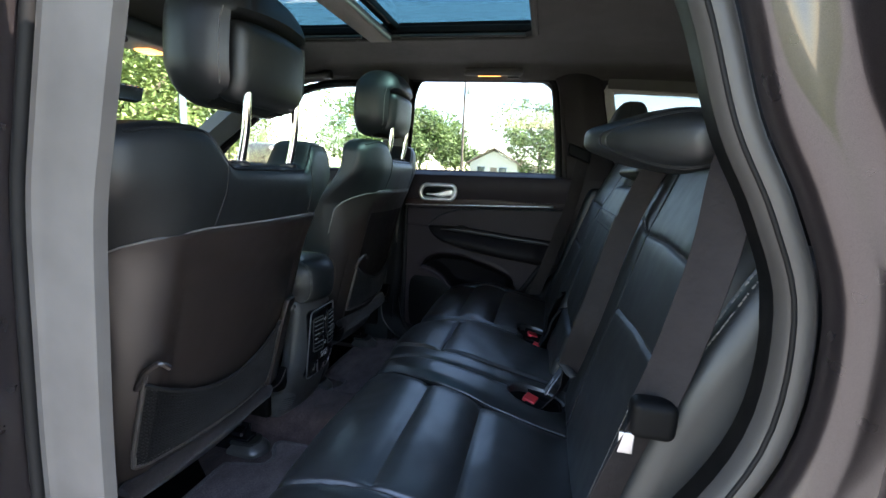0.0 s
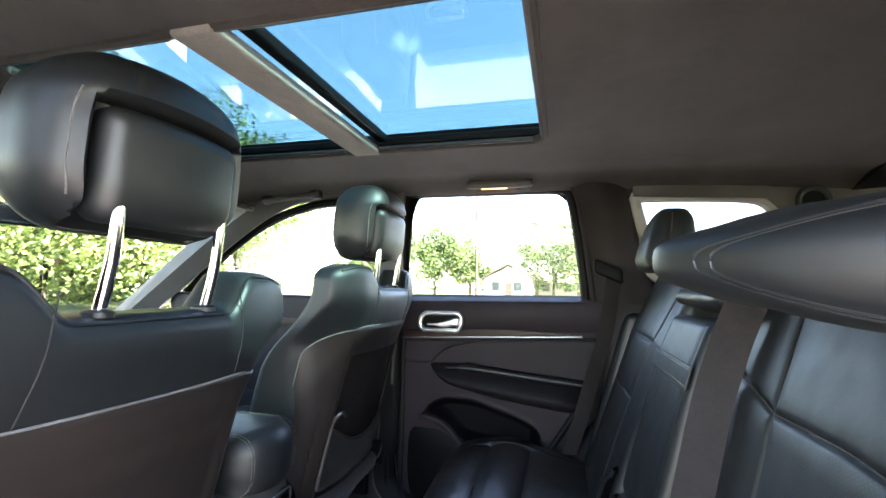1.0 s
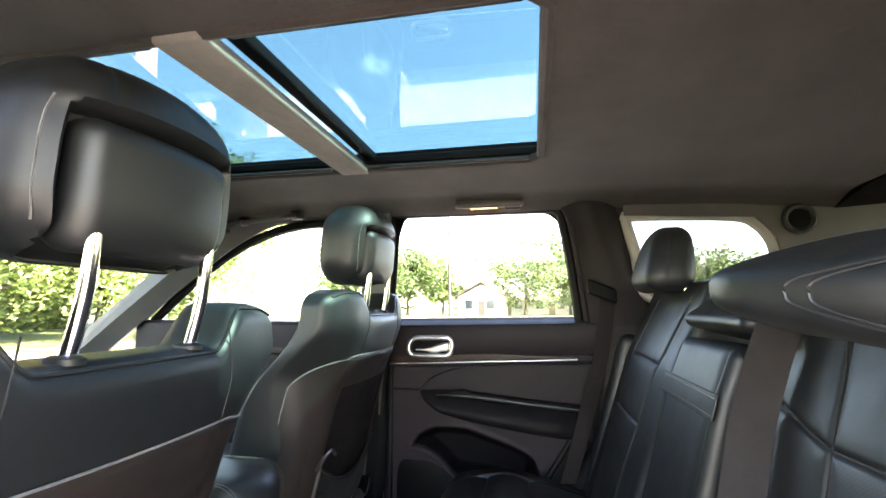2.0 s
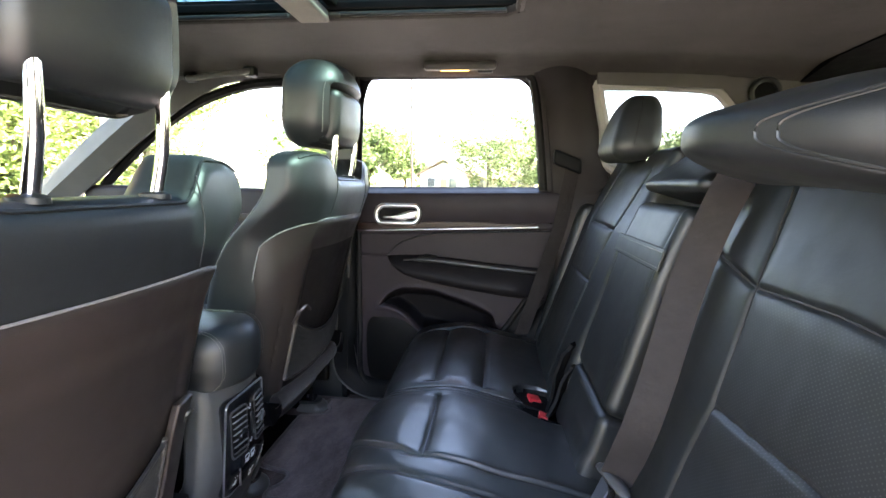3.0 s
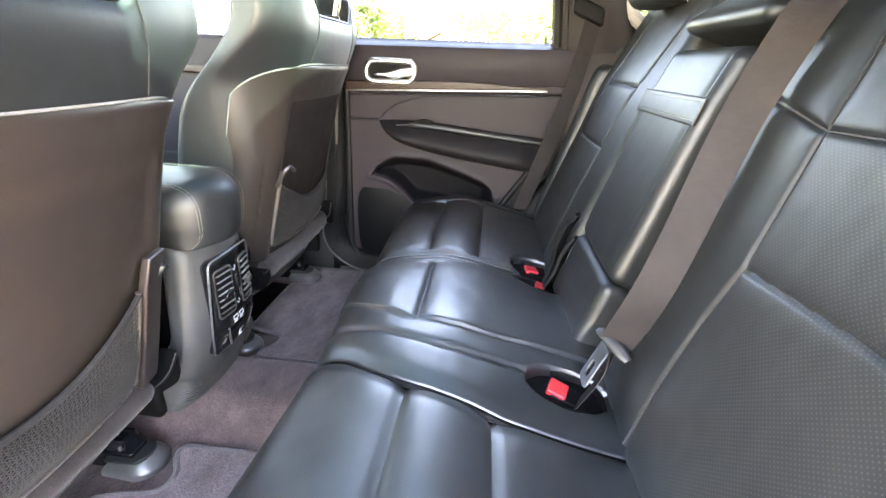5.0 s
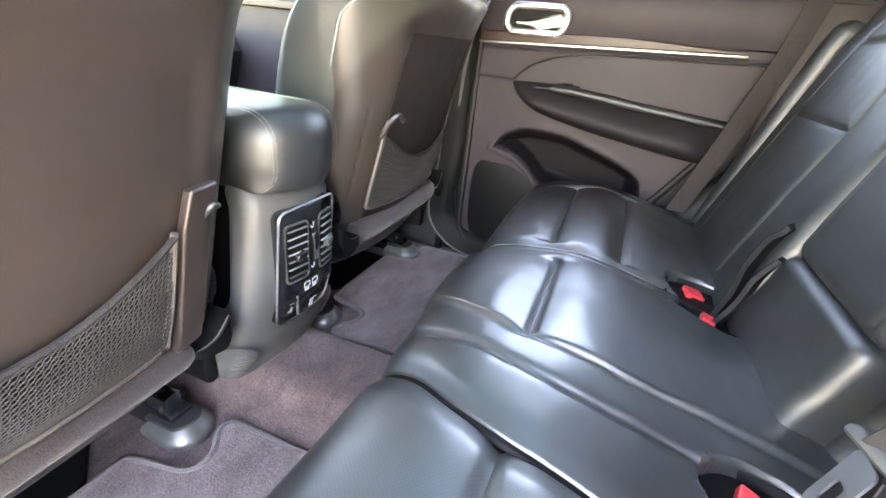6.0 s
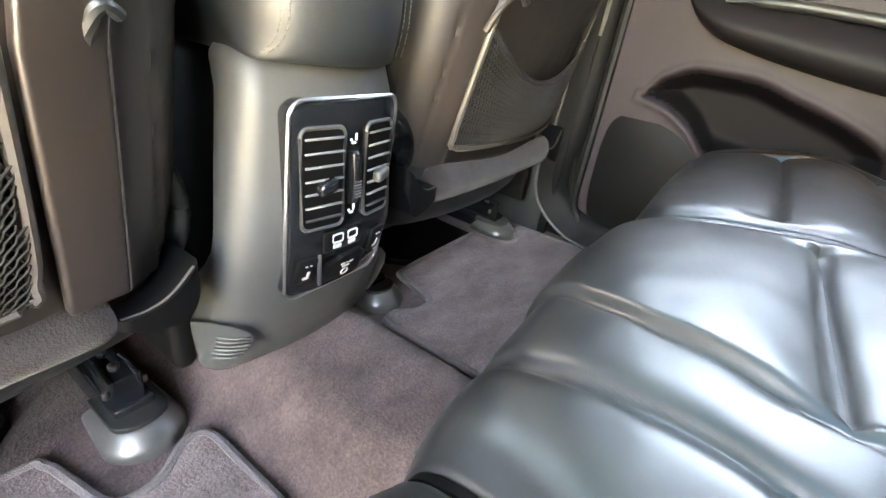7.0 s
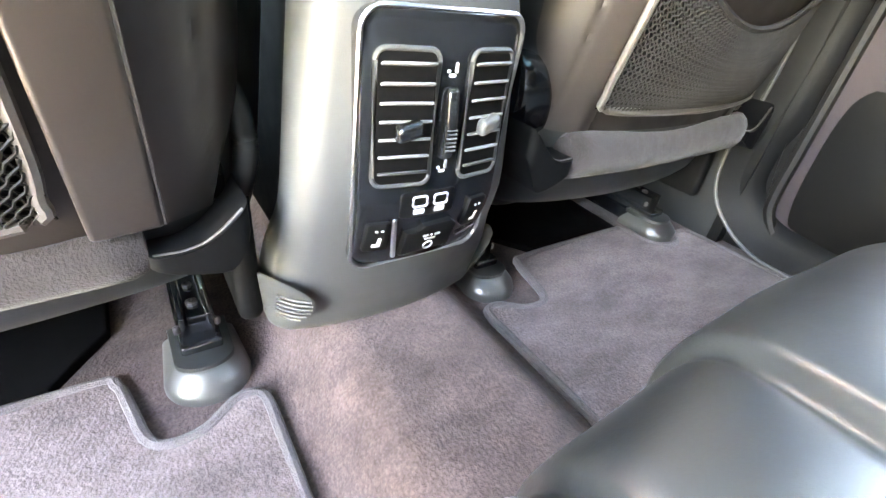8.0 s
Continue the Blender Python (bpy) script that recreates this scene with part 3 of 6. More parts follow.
    # frame and pane of the window
    fr = [(0.014, 1.275), (0.012, 1.45), (0.014, 1.640), (0.022, 1.664), (0.05, 1.672), (0.30, 1.674), (0.57, 1.671), (0.612, 1.660), (0.632, 1.625), (0.660, 1.45), (0.680, 1.275)]
    pts = [Vector((x, 0.752 - 0.05 * (z - 1.28), z)) for x, z in [(p.x, p.z) for p in curve_through([(a, 0, b) for a, b in fr], 5)]]
    part("window_frame", tube(pts, 0.019, 8, up=(0, 1, 0)), RUBBER, d, "black window seal")
    part("frame_trim", tube([p + Vector((0.0, -0.025, 0.0)) + (Vector((0.02, 0, 0)) if p.x > 0.5 else Vector((-0.012, 0, 0))) + (Vector((0, 0, 0.012)) if p.z > 1.6 else Vector()) for p in pts], 0.012, 8, up=(0, 1, 0)), DARKPILLAR, d)
    g = part("pane", sheet(lambda x, z: (x, 0.765 - 0.05 * (z - 1.28), z), span(0.02, 0.72, 2), span(1.26, 1.71, 2), (0, 0.004, 0)), REARGLASS, d)
    return d


rear_door().location += Vector((-0.024, 0, -0.008))


# ------------------------------------------------------------------ sides above and behind the doors
def panel_from(outline, y, fn=None, depth=0.03):
    """An upright wall panel with the given x-z outline on the far side."""
    return prism(outline, lambda a, b, k: (a, y(a, b) + k if callable(y) else y + k, b), 0.0, depth)


def far_side():
    lean = lambda a, b: 0.735 - 0.10 * max(0, b - 1.28)
    c = solid("pillar_c_far", joined(
        sheet(lambda u, z: (lerp_table([(1.28, 0.672), (1.45, 0.648), (1.62, 0.615), (1.68, 0.59)], z) + u * (lerp_table([(1.28, 0.905), (1.37, 0.876), (1.50, 0.835), (1.62, 0.808), (1.68, 0.80)], z) - lerp_table([(1.28, 0.672), (1.45, 0.648), (1.62, 0.615), (1.68, 0.59)], z)),
               0.728 - 0.040 * math.sin(math.pi * min(1, u * 1.15)) ** 0.7 + 0.008 * u - 0.05 * (z - 1.28), z), span(0, 0.999, 24), span(1.27, 1.685, 16), (0, 0.05, 0))),
        DARKPILLAR, "dark plastic pillar trim behind the rear door", "pillar", kind="structure")
    low = solid("wall_cargo_far", joined(
        rounded((0.70, 0.70, 0.50), (0.95, 0.80, 1.30), 0.03), rounded((0.88, 0.70, 0.50), (1.80, 0.80, 1.365), 0.03),
        panel_from([(1.225, 1.34), (1.250, 1.46), (1.24, 1.54), (1.185, 1.604), (1.17, 1.69), (1.80, 1.69), (1.80, 1.34)], 0.705, depth=0.06),
        panel_from([(0.80, 1.622), (0.80, 1.69), (1.19, 1.69), (1.19, 1.604)], 0.70, depth=0.06)), [DARKPILLAR, PILLAR], "dark plastic load space side trim", "wall", kind="structure", zone=lambda c: 1 if c.z > 1.40 else 0)
    q = thing("quarter_window", (1.07, 0.75, 1.36), "fixed rear quarter window with rounded rear corner", "car window")
    ring = [(0.877, 1.355), (0.836, 1.49), (0.808, 1.605), (0.822, 1.624), (1.00, 1.622), (1.14, 1.613), (1.195, 1.588), (1.235, 1.53), (1.245, 1.45), (1.225, 1.36)]
    part("window_frame", tube([(p.x, 0.728, p.z) for p in curve_through([(a, 0, b) for a, b in ring], 5, True)], 0.020, 8, True, up=(0, 1, 0)), REVEAL, q, "pale window surround")
    g = part("pane", sheet(lambda x, z: (x, 0.765, z), span(0.78, 1.28, 2), span(1.33, 1.65, 2), (0, 0.004, 0)), PRIVACY, q)
    # round cap on the rear pillar
    cap = thing("pillar_cap", (1.295, 0.70, 1.59), "dark round plastic socket on the rear pillar", "pillar cap")
    circ = lambda r, y: [(1.30 + r * math.cos(a), y, 1.592 + r * math.sin(a)) for a in [2 * math.pi * k / 20 for k in range(20)]]
    part("ring", tube(circ(0.040, 0.698), 0.009, 8, True, up=(0, 1, 0)), TRIM, cap)
    part("recess", loft([circ(0.038, 0.70), circ(0.030, 0.703)]), MATTE, cap)


far_side()


def near_side():
    """Mostly out of view: the load space wall, the quarter window and the front door."""
    s = lambda g: flipped(g)
    solid("wall_cargo_near", s(joined(rounded((0.95, 0.70, 0.50), (1.80, 0.80, 1.365), 0.03), rounded((0.86, 0.70, 0.55), (0.98, 0.80, 1.68), 0.03),
          panel_from([(1.275, 1.34), (1.300, 1.48), (1.29, 1.56), (1.235, 1.622), (1.22, 1.685), (1.80, 1.685), (1.80, 1.34)], 0.705, depth=0.06),
          panel_from([(0.90, 1.628), (0.90, 1.685), (1.24, 1.685), (1.24, 1.618)], 0.70, depth=0.06))), PILLAR, "grey plastic load space side trim", "wall", kind="structure")
    g = solid("window_quarter_near", s(sheet(lambda x, z: (x, 0.765, z), span(0.92, 1.33, 2), span(1.33, 1.66, 2), (0, 0.004, 0))), PRIVACY, "fixed smoked rear quarter window", "car window", kind="structure")


near_side()


def front_door(s):
    d = thing("front_door", (-0.5, s * 0.8, 0.5), "closed front car door with dark trim and clear window", "car door", "front doors")
    part("panel", side(warped(rounded((-1.08, -0.80, 0.50), (-0.09, -0.715, 1.268), 0.02, (8, 2, 8)), lambda p: p), s), DOORTRIM, d)
    part("shell", side(rounded((-1.10, -0.93, 0.46), (-0.16, -0.81, 1.25), 0.03), s), PAINT, d)
    part("wood_strip", side(rounded((-0.95, -0.712, 1.15), (-0.06, -0.700, 1.175), 0.004, (8, 1, 1)), s), WOOD, d)
    fr = [(-0.095, 1.26), (-0.11, 1.50), (-0.13, 1.615), (-0.20, 1.638), (-0.40, 1.630), (-0.60, 1.570), (-0.80, 1.45), (-1.02, 1.265)]
    pts = [Vector((p.x, -0.752 + 0.05 * (p.z - 1.28), p.z)) for p in curve_through([(a, 0, b) for a, b in fr], 5)]
    part("window_frame", side(tube(pts, 0.018, 8, up=(0, 1, 0)), s), RUBBER, d, "black window seal")
    g = part("pane", side(sheet(lambda x, v: (x, -0.765, 1.25 + (lerp_table([(-1.05, 1.28), (-0.8, 1.46), (-0.6, 1.59), (-0.4, 1.655), (-0.07, 1.67)], x) - 1.25) * v), span(-1.05, -0.07, 10), span(0, 1, 2), (0, 0.004, 0)), s), CLEAR, d)
    m = part("mirror_case", side(warped(rounded((-1.00, -1.18, 1.20), (-0.82, -0.95, 1.38), 0.05, (4, 4, 4)), lambda p: p), s), PAINT, d, "painted door mirror housing")
    part("mirror_arm", side(rounded((-0.96, -0.97, 1.22), (-0.88, -0.90, 1.27), 0.02), s), MATTE, d)
    return d


front_door(-1)
front_door(1)


def pillars(s):
    y = lambda z: 0.715 - 0.06 * max(0, z - 1.28)
    b = loft([[(x0, s * y(z), z), (x1, s * y(z), z), (x1, s * (y(z) + 0.09), z), (x0, s * (y(z) + 0.09), z)] for z, x0, x1 in ((0.44, -0.16, -0.045), (0.75, -0.15, -0.040), (0.95, -0.138, -0.031), (1.05, -0.13, -0.026), (1.28, -0.105, 0.0), (1.50, -0.11, -0.012), (1.68, -0.14, 0.0))]) if s > 0 else rounded((-0.13, -0.75, 0.45), (-0.02, -0.70, 1.68), 0.01)
    solid("pillar_b", b, [PILLAR, MATTE], "grey plastic pillar trim, black at its foot, between the doors", "pillar", kind="structure", zone=lambda c: 1 if c.z < 0.9 else 0)
    path = [(-1.30, 1.10), (-1.07, 1.28), (-0.84, 1.455), (-0.66, 1.575), (-0.50, 1.645), (-0.30, 1.668)]
    a = loft([[(x + 0.05, s * 0.70, z - 0.010), (x + 0.01, s * 0.655, z + 0.03), (x - 0.05, s * 0.665, z + 0.055), (x - 0.05, s * 0.74, z + 0.05), (x + 0.03, s * 0.75, z + 0.0)] for x, z in [(p.x, p.z) for p in curve_through([(q[0], 0, q[1]) for q in path], 4)]])
    solid("pillar_a", a, PILLAR, "grey plastic windscreen pillar trim", "pillar", kind="structure")
    # lower trim that curls from the pillar into the sill
    cur = [(-0.040, 1.20), (-0.040, 1.00), (-0.041, 0.90), (-0.041, 0.82), (-0.047, 0.74), (-0.060, 0.68), (-0.056, 0.61), (-0.026, 0.567), (0.033, 0.534), (0.12, 0.529), (0.45, 0.527)]
    sm = curve_through([(p[0], 0, p[1]) for p in cur], 6)
    rings, lip = [], []
    for i, p in enumerate(sm):
        dd = (sm[min(i + 1, len(sm) - 1)] - sm[max(i - 1, 0)]).normalized()
        n = Vector((-dd.z, 0, dd.x))
        rings.append([(p.x + n.x * o, s * yy, p.z + n.z * o) for o, yy in ((-0.042, 0.728), (-0.037, 0.705), (-0.031, 0.696), (-0.024, 0.699), (-0.008, 0.712), (0.010, 0.717), (0.024, 0.722), (0.036, 0.740))])
        lip.append((p.x - n.x * 0.031, s * 0.6965, p.z - n.z * 0.031))
    solid("trim_sill", loft(rings, closed=False), MATTE, "black plastic sill trim curving up into the pillar", "trim", kind="structure")
    # grey tube on the black trim's edge paints the sheen of its lip
    solid("trim_sill_lip", tube(lip, 0.0036, 8, up=(0, 1, 0)), CONSOLE, "lip along the sill trim, its highlight painted grey", "trim", kind="structure")
    back = joined(rounded((-0.12, 0.744, 0.44), (0.10, 0.79, 1.24), 0.01), rounded((0.06, 0.744, 0.44), (0.56, 0.79, 0.545), 0.01))
    if s > 0:
        solid("wall_sill", back, MATTE, "black plastic sill behind the door seal", "wall", kind="structure")
    kick = rounded((-0.9, 0.714, 0.46), (-0.05, 0.76, 0.90), 0.02)
    solid("wall_side", kick if s > 0 else flipped(kick), TRIM, "charcoal plastic side wall below the front door", "wall", kind="structure")


pillars(-1)
pillars(1)

# windscreen, dashboard and rear end
g = solid("window_windscreen", sheet(lambda u, v: (-1.34 + 0.60 * u - 0.10 * (1 - (v / 0.7) ** 2), v, 1.08 + 0.565 * u + 0.02 * math.sin(math.pi * u)), span(0, 1, 8), span(-0.72, 0.72, 12), (0, 0, 0.005)), CLEAR, "clear raked windscreen", "windscreen", kind="structure")


def dashboard():
    d = thing("dashboard", (-1.0, 0, 0.6), "black soft-touch dashboard with centre screen", "dashboard")
    prof = [(-1.45, 1.06), (-1.20, 1.10), (-0.95, 1.10), (-0.86, 1.07), (-0.83, 1.02), (-0.86, 0.92), (-0.92, 0.70), (-1.10, 0.50), (-1.45, 0.50)]
    part("body", loft([[(x, y, z + 0.01 * math.cos(y * 4)) for x, z in prof] for y in span(-0.72, 0.72, 12)]), TRIM, d)
    part("screen", rounded((-0.845, -0.12, 0.90), (-0.815, 0.12, 1.04), 0.01), GLOSS, d, "black glossy screen")
    for y in (-0.20, 0.20, 0.60):
        part("vent", rounded((-0.838, y - 0.05, 0.98), (-0.818, y + 0.05, 1.05), 0.01), CHROME, d, "chrome air vent")


dashboard()


def tail():
    solid("tailgate", joined(
        loft([[(1.40, y, roof_z(1.40, y) - 0.004), (1.80, y, 1.64), (1.84, y, 1.68), (1.40, y, 1.76)] for y in span(-0.74, 0.74, 8)]),
        rounded((1.88, -0.78, 0.50), (1.98, 0.78, 1.16), 0.04)), MATTE, "black plastic tailgate trim", "tailgate", kind="structure")
    g = solid("window_tailgate", sheet(lambda y, u: (1.80 + 0.14 * u, y, 1.64 - 0.50 * u), span(-0.72, 0.72, 4), span(0, 1, 3), (0.005, 0, 0)), PRIVACY, "smoked tailgate window", "car window", kind="structure")
    solid("floor_cargo", sheet(lambda x, y: (x, y, 0.80), span(0.95, 1.90, 4), span(-0.72, 0.72, 4), (0, 0, -0.05)), CARPET, "dark load space carpet", "carpet", kind="structure")
    x0, x1, w = HOLE
    roof = lambda a, b, c, e: sheet(lambda x, y: (x, y, 1.768 - 0.35 * max(0, -x - 0.4) ** 2 - 0.10 * (abs(y) / 0.78) ** 3), span(a, b, 3), span(c, e, 10), (0, 0, 0.012))
    solid("roof", joined(roof(-0.80, x0 - 0.07, -0.78, 0.78), roof(x1 + 0.07, 1.86, -0.78, 0.78), roof(x0 - 0.07, x1 + 0.07, -0.78, -w - 0.07), roof(x0 - 0.07, x1 + 0.07, w + 0.07, 0.78)), PAINT, "brown-grey painted car roof", "car roof", kind="structure")
    solid("floor_pan", rounded((-1.5, -0.90, 0.36), (1.95, 0.90, 0.44), 0.02), MATTE, "black underside of the car", "car body", kind="structure")
    solid("bonnet", sheet(lambda x, y: (x, y, 1.08 - 0.06 * ((x + 1.4) / 1.2) ** 2 - 0.06 * (y / 0.9) ** 2), span(-2.7, -1.36, 8), span(-0.88, 0.88, 8), (0, 0, -0.4)), PAINT, "brown-grey painted bonnet", "car body", kind="structure")
    for k, (x, s) in enumerate(((-1.75, -1), (-1.75, 1), (1.35, -1), (1.35, 1))):
        w_ = thing("wheel", (x, s * 0.80, 0.0), "black rubber tyre on a steel rim", "wheel", "wheels")
        circ = lambda r, y: [(x + r * math.cos(a), y, 0.37 + r * math.sin(a)) for a in [2 * math.pi * j / 28 for j in range(28)]]
        part("tyre", loft([circ(0.24, s * 0.70), circ(0.35, s * 0.70), circ(0.37, s * 0.73), circ(0.37, s * 0.88), circ(0.35, s * 0.91), circ(0.24, s * 0.91)]), RUBBER, w_)
        part("rim", loft([circ(0.24, s * 0.90), circ(0.20, s * 0.87), circ(0.05, s * 0.89)]), STEEL, w_)
    for s in (-1, 1):
        solid("body_quarter", side(rounded((0.84, -0.96, 0.42), (1.96, -0.80, 1.30), 0.06), s), PAINT, "brown-grey painted rear quarter", "car body", kind="structure")


tail()


# ------------------------------------------------------------------ front seats
SEAT_Y = {-1: 0.390, 1: 0.402}      # middle of the backrests; the seats' feet stand 0.415 from the middle
REAR_X = [(0.60, -0.085), (0.70, -0.052), (0.93, 0.006), (1.10, 0.050), (1.18, 0.080), (1.24, 0.092), (1.30, 0.088), (1.36, 0.07)]
HALF_W = [(0.60, 0.255), (0.75, 0.264), (0.95, 0.276), (1.02, 0.290), (1.08, 0.305), (1.14, 0.316), (1.20, 0.320), (1.34, 0.314)]
SHELL_W = [(0.71, 0.230), (0.745, 0.240), (0.772, 0.252), (0.80, 0.262), (0.85, 0.268), (0.95, 0.277), (1.02, 0.288), (1.06, 0.293), (1.10, 0.296), (1.125, 0.286), (1.142, 0.266), (1.153, 0.238), (1.160, 0.202), (1.163, 0.170)]
HT, PAD_R = 0.065, 0.034           # half the pad's depth before it is shaped, and its edge radius


def seat_top(v):
    """Height of the backrest's upper edge: high flat shoulders, a dip for the headrest."""
    return 1.330 - 0.058 * (1 - smooth01(0.100, 0.158, abs(v))) - 0.016 * smooth01(0.20, 0.29, abs(v))


def back_depth(v, z):
    """How far the rear of the backrest falls away from its middle line: a crown, then a broad chamfer."""
    a = abs(v)
    t = max(0.0, a - 0.198) / 0.095
    low = smooth01(1.26, 1.12, z)
    return (0.010 + 0.010 * low) * (a / 0.2) ** 2 + (0.018 + 0.036 * low) * t ** 1.35


def front_seat(s):
    """s: -1 on the near side, 1 on the far side. Built for the near one and mirrored; the far one is set higher."""
    f = thing("front_seat", (-0.25, s * SEAT_Y[s], 0.49), "black leather front seat with plastic back shell and net pocket", "car seat", "front seats")
    Y, FOOT, slim = -SEAT_Y[s], -0.415, 1.0 if s < 0 else 0.89
    rise = 0.037 if s > 0 else 0.0

    def place(geo, up=None):
        up = rise if up is None else up
        return side(warped(geo, lambda p: (p.x, p.y, p.z + up * smooth01(0.62, 0.74, p.z))), s)

    def shape(p):
        """p: across (y, up to 0.29), height (z) and depth (x, rear positive) of an upright pad."""
        t = (p.z - 0.62) / (1.38 - 0.62)
        v = p.y / 0.29
        z = 0.62 + t * (seat_top(p.y) - 0.62)
        w = lerp_table(HALF_W, z) - 0.004 * smooth01(1.10, 1.02, z)
        r = lerp_table(REAR_X, z)
        k = (p.x + HT) / (2 * HT)
        rear = r - back_depth(v * w, z) - 0.004 * smooth01(1.17, 1.12, z)
        wing = smooth01(0.55, 0.92, abs(v)) * (1 - smooth01(1.05, 1.28, z))
        front = r - lerp_table([(0.62, 0.150), (1.0, 0.140), (1.2, 0.125), (1.34, 0.115)], z) - 0.062 * wing
        w *= 1 + 0.20 * (1 - k) * smooth01(0.5, 0.95, abs(v)) * (1 - smooth01(0.95, 1.22, z))
        return (front + (rear - front) * k, Y + v * w * slim, z)

    part("backrest", place(warped(rounded((-HT, -0.29, 0.62), (HT, 0.29, 1.38), PAD_R, (3, 44, 50), 5), shape)), LEATHER, f)

    def on_back(v, z, out=0.0):
        """A place on the rear of the backrest, v across from its middle."""
        w = lerp_table(HALF_W, z)
        e = max(0.0, min(PAD_R, abs(v) / w * 0.29 - (0.29 - PAD_R)))
        drop = (PAD_R - math.sqrt(max(0.0, PAD_R ** 2 - e * e))) * 0.8
        return Vector((lerp_table(REAR_X, z) - back_depth(v, z) - drop + out, Y + v * slim, z))

    # plastic shell over the rear of the backrest, with a sunk middle panel
    def shell(u, w):
        z = 0.710 + 0.453 * w
        wide = lerp_table(SHELL_W, z)
        fold = max(0.0, abs(u) - 0.94) / 0.06
        v = math.copysign(min(1.0, abs(u) / 0.94), u) * wide
        sunk = smooth01(0.196, 0.166, abs(v)) * smooth01(1.110, 1.060, z)
        p = on_back(v, z, 0.004 - 0.006 * sunk - 0.0025 * bell(v - 0.231, 0.0015) * smooth01(1.0, 0.92, z) - 0.004 * smooth01(0.985, 1.0, w))
        p.x -= 0.040 * fold * smooth01(1.12, 1.02, z) + 0.004 * fold
        return p
    # only the far seat's middle is darkened, painting how little light it reflects
    part("back_shell", place(sheet(shell, span(-1, 1, 150), span(0, 1, 90))), [SHELL, SHADEDPANEL], f, "dark brown-black hard plastic back shell", zone=lambda c: 1 if s > 0 and abs(abs(c.y) - SEAT_Y[s]) < 0.180 * slim and c.z < 1.086 + rise else 0)
    edge = [(-lerp_table(SHELL_W, z), z) for z in span(0.86, 1.162, 30)]
    edge = edge + [(v, 1.164) for v in span(-0.165, 0.165, 14)] + [(-v, z) for v, z in reversed(edge)]
    part("shoulder_seam", place(tube([on_back(v, z + 0.002, 0.0025) for v, z in edge], 0.0016, 6)), THREAD, f, "pale seam along the shell's edge")
    for v0 in (-1, 1):
        part("bolster_seam", place(tube([on_back(v0 * lerp_table([(1.16, 0.150), (1.31, 0.128)], z), z, 0.0004) for z in span(1.168, 1.300, 20)], 0.0010, 5)), SEAM, f, "dark seam thread")

    part("top_welt", place(tube([shape(Vector((HT - 0.009, v, 1.38 - 0.009))) for v in span(-0.262, 0.262, 60)], 0.0026, 6)), LEATHER, f, "leather piping along the top edge")

    # net pocket with its frame: both seats have the post on the same hand
    def on_pocket(v, z, out=0.0):
        return on_back(v - 0.034 if s < 0 else -(v + 0.013) / slim, z, out)

    def top_edge(v):
        return 0.902 - 0.072 * (1 - (v / 0.185) ** 2) if abs(v) < 0.185 else 0.902
    frame_pts = [on_pocket(v, z, 0.009) for v, z in [(-0.185, 0.93), (-0.185, 0.80), (-0.183, 0.755), (-0.170, 0.735), (-0.05, 0.732), (0.05, 0.732), (0.160, 0.735), (0.172, 0.755), (0.176, 0.80), (0.178, 0.90)]]
    # the frame's reflected light is put into its paler colour
    part("pocket_frame", place(tube(curve_through(frame_pts, 5), 0.0045, 8, up=(0, 1, 0.3))), EDGEGLINT, f, "moulded pocket frame with painted highlight")
    part("pocket_post", place(warped(rounded((0.002, 0.186, 0.714), (0.0165, 0.2285, 0.948), 0.004, (1, 2, 10)), lambda p: on_pocket(p.y + 0.006 * smooth01(0.90, 0.945, p.z), p.z, p.x))), SHELL, f)
    # pale bead for the light caught by the joint's step
    part("shell_joint", place(tube([on_pocket(0.2285 + 0.006 * smooth01(0.90, 0.945, z), z, 0.0140) for z in span(0.716, 0.94, 24)], 0.0012, 6)), EDGEGLINT, f, "thin joint in the shell with painted glint")
    part("pocket_hook", place(tube(curve_through([on_pocket(-0.192, 0.895, 0.008), on_pocket(-0.190, 0.925, 0.016), on_pocket(-0.180, 0.942, 0.024), on_pocket(-0.168, 0.930, 0.030)], 5), 0.005, 8)), SHELL, f, "small bag hook")
    part("pocket_hook", place(tube(curve_through([on_pocket(0.218, 0.895, 0.010), on_pocket(0.219, 0.91, 0.015), on_pocket(0.225, 0.922, 0.019), on_pocket(0.234, 0.917, 0.019)], 5), 0.004, 8)), TRIM, f, "small bag hook")
    net, zb, nn = [], 0.735, 58
    for k in range(-27, nn + 28):
        for way in (1, -1):
            pts = []
            for j in range(41):
                tz = j / 40
                v = -0.183 + (k + way * tz * 24 + 0.18 * (-1) ** j * way) * 0.366 / nn
                if -0.183 <= v <= 0.176:
                    z = zb + (top_edge(v) - zb) * tz
                    bag = 0.016 * math.sin(math.pi * tz ** 0.7) * (1 - (v / 0.19) ** 2)
                    pts.append(on_pocket(v, z, 0.0095 + bag + 0.0006 * way))
            if len(pts) > 2:
                net.append(tube(pts, 0.0009, 4))
    # black sheet behind the net: the pocket's inner shade as a colour
    part("pocket_lining", place(sheet(lambda v, tz: on_pocket(v, zb + (top_edge(v) - zb) * tz, 0.004), span(-0.182, 0.175, 30), span(0, 1, 8))), VOID, f, "inside of the pocket with its shade painted black")
    part("net", place(joined(*net)), NETCORD, f, "black stretch net")
    part("net_edge", place(tube([on_pocket(v, top_edge(v), 0.0105) for v in span(-0.185, 0.178, 30)], 0.0040, 6)), NETCORD, f, "elastic net hem")
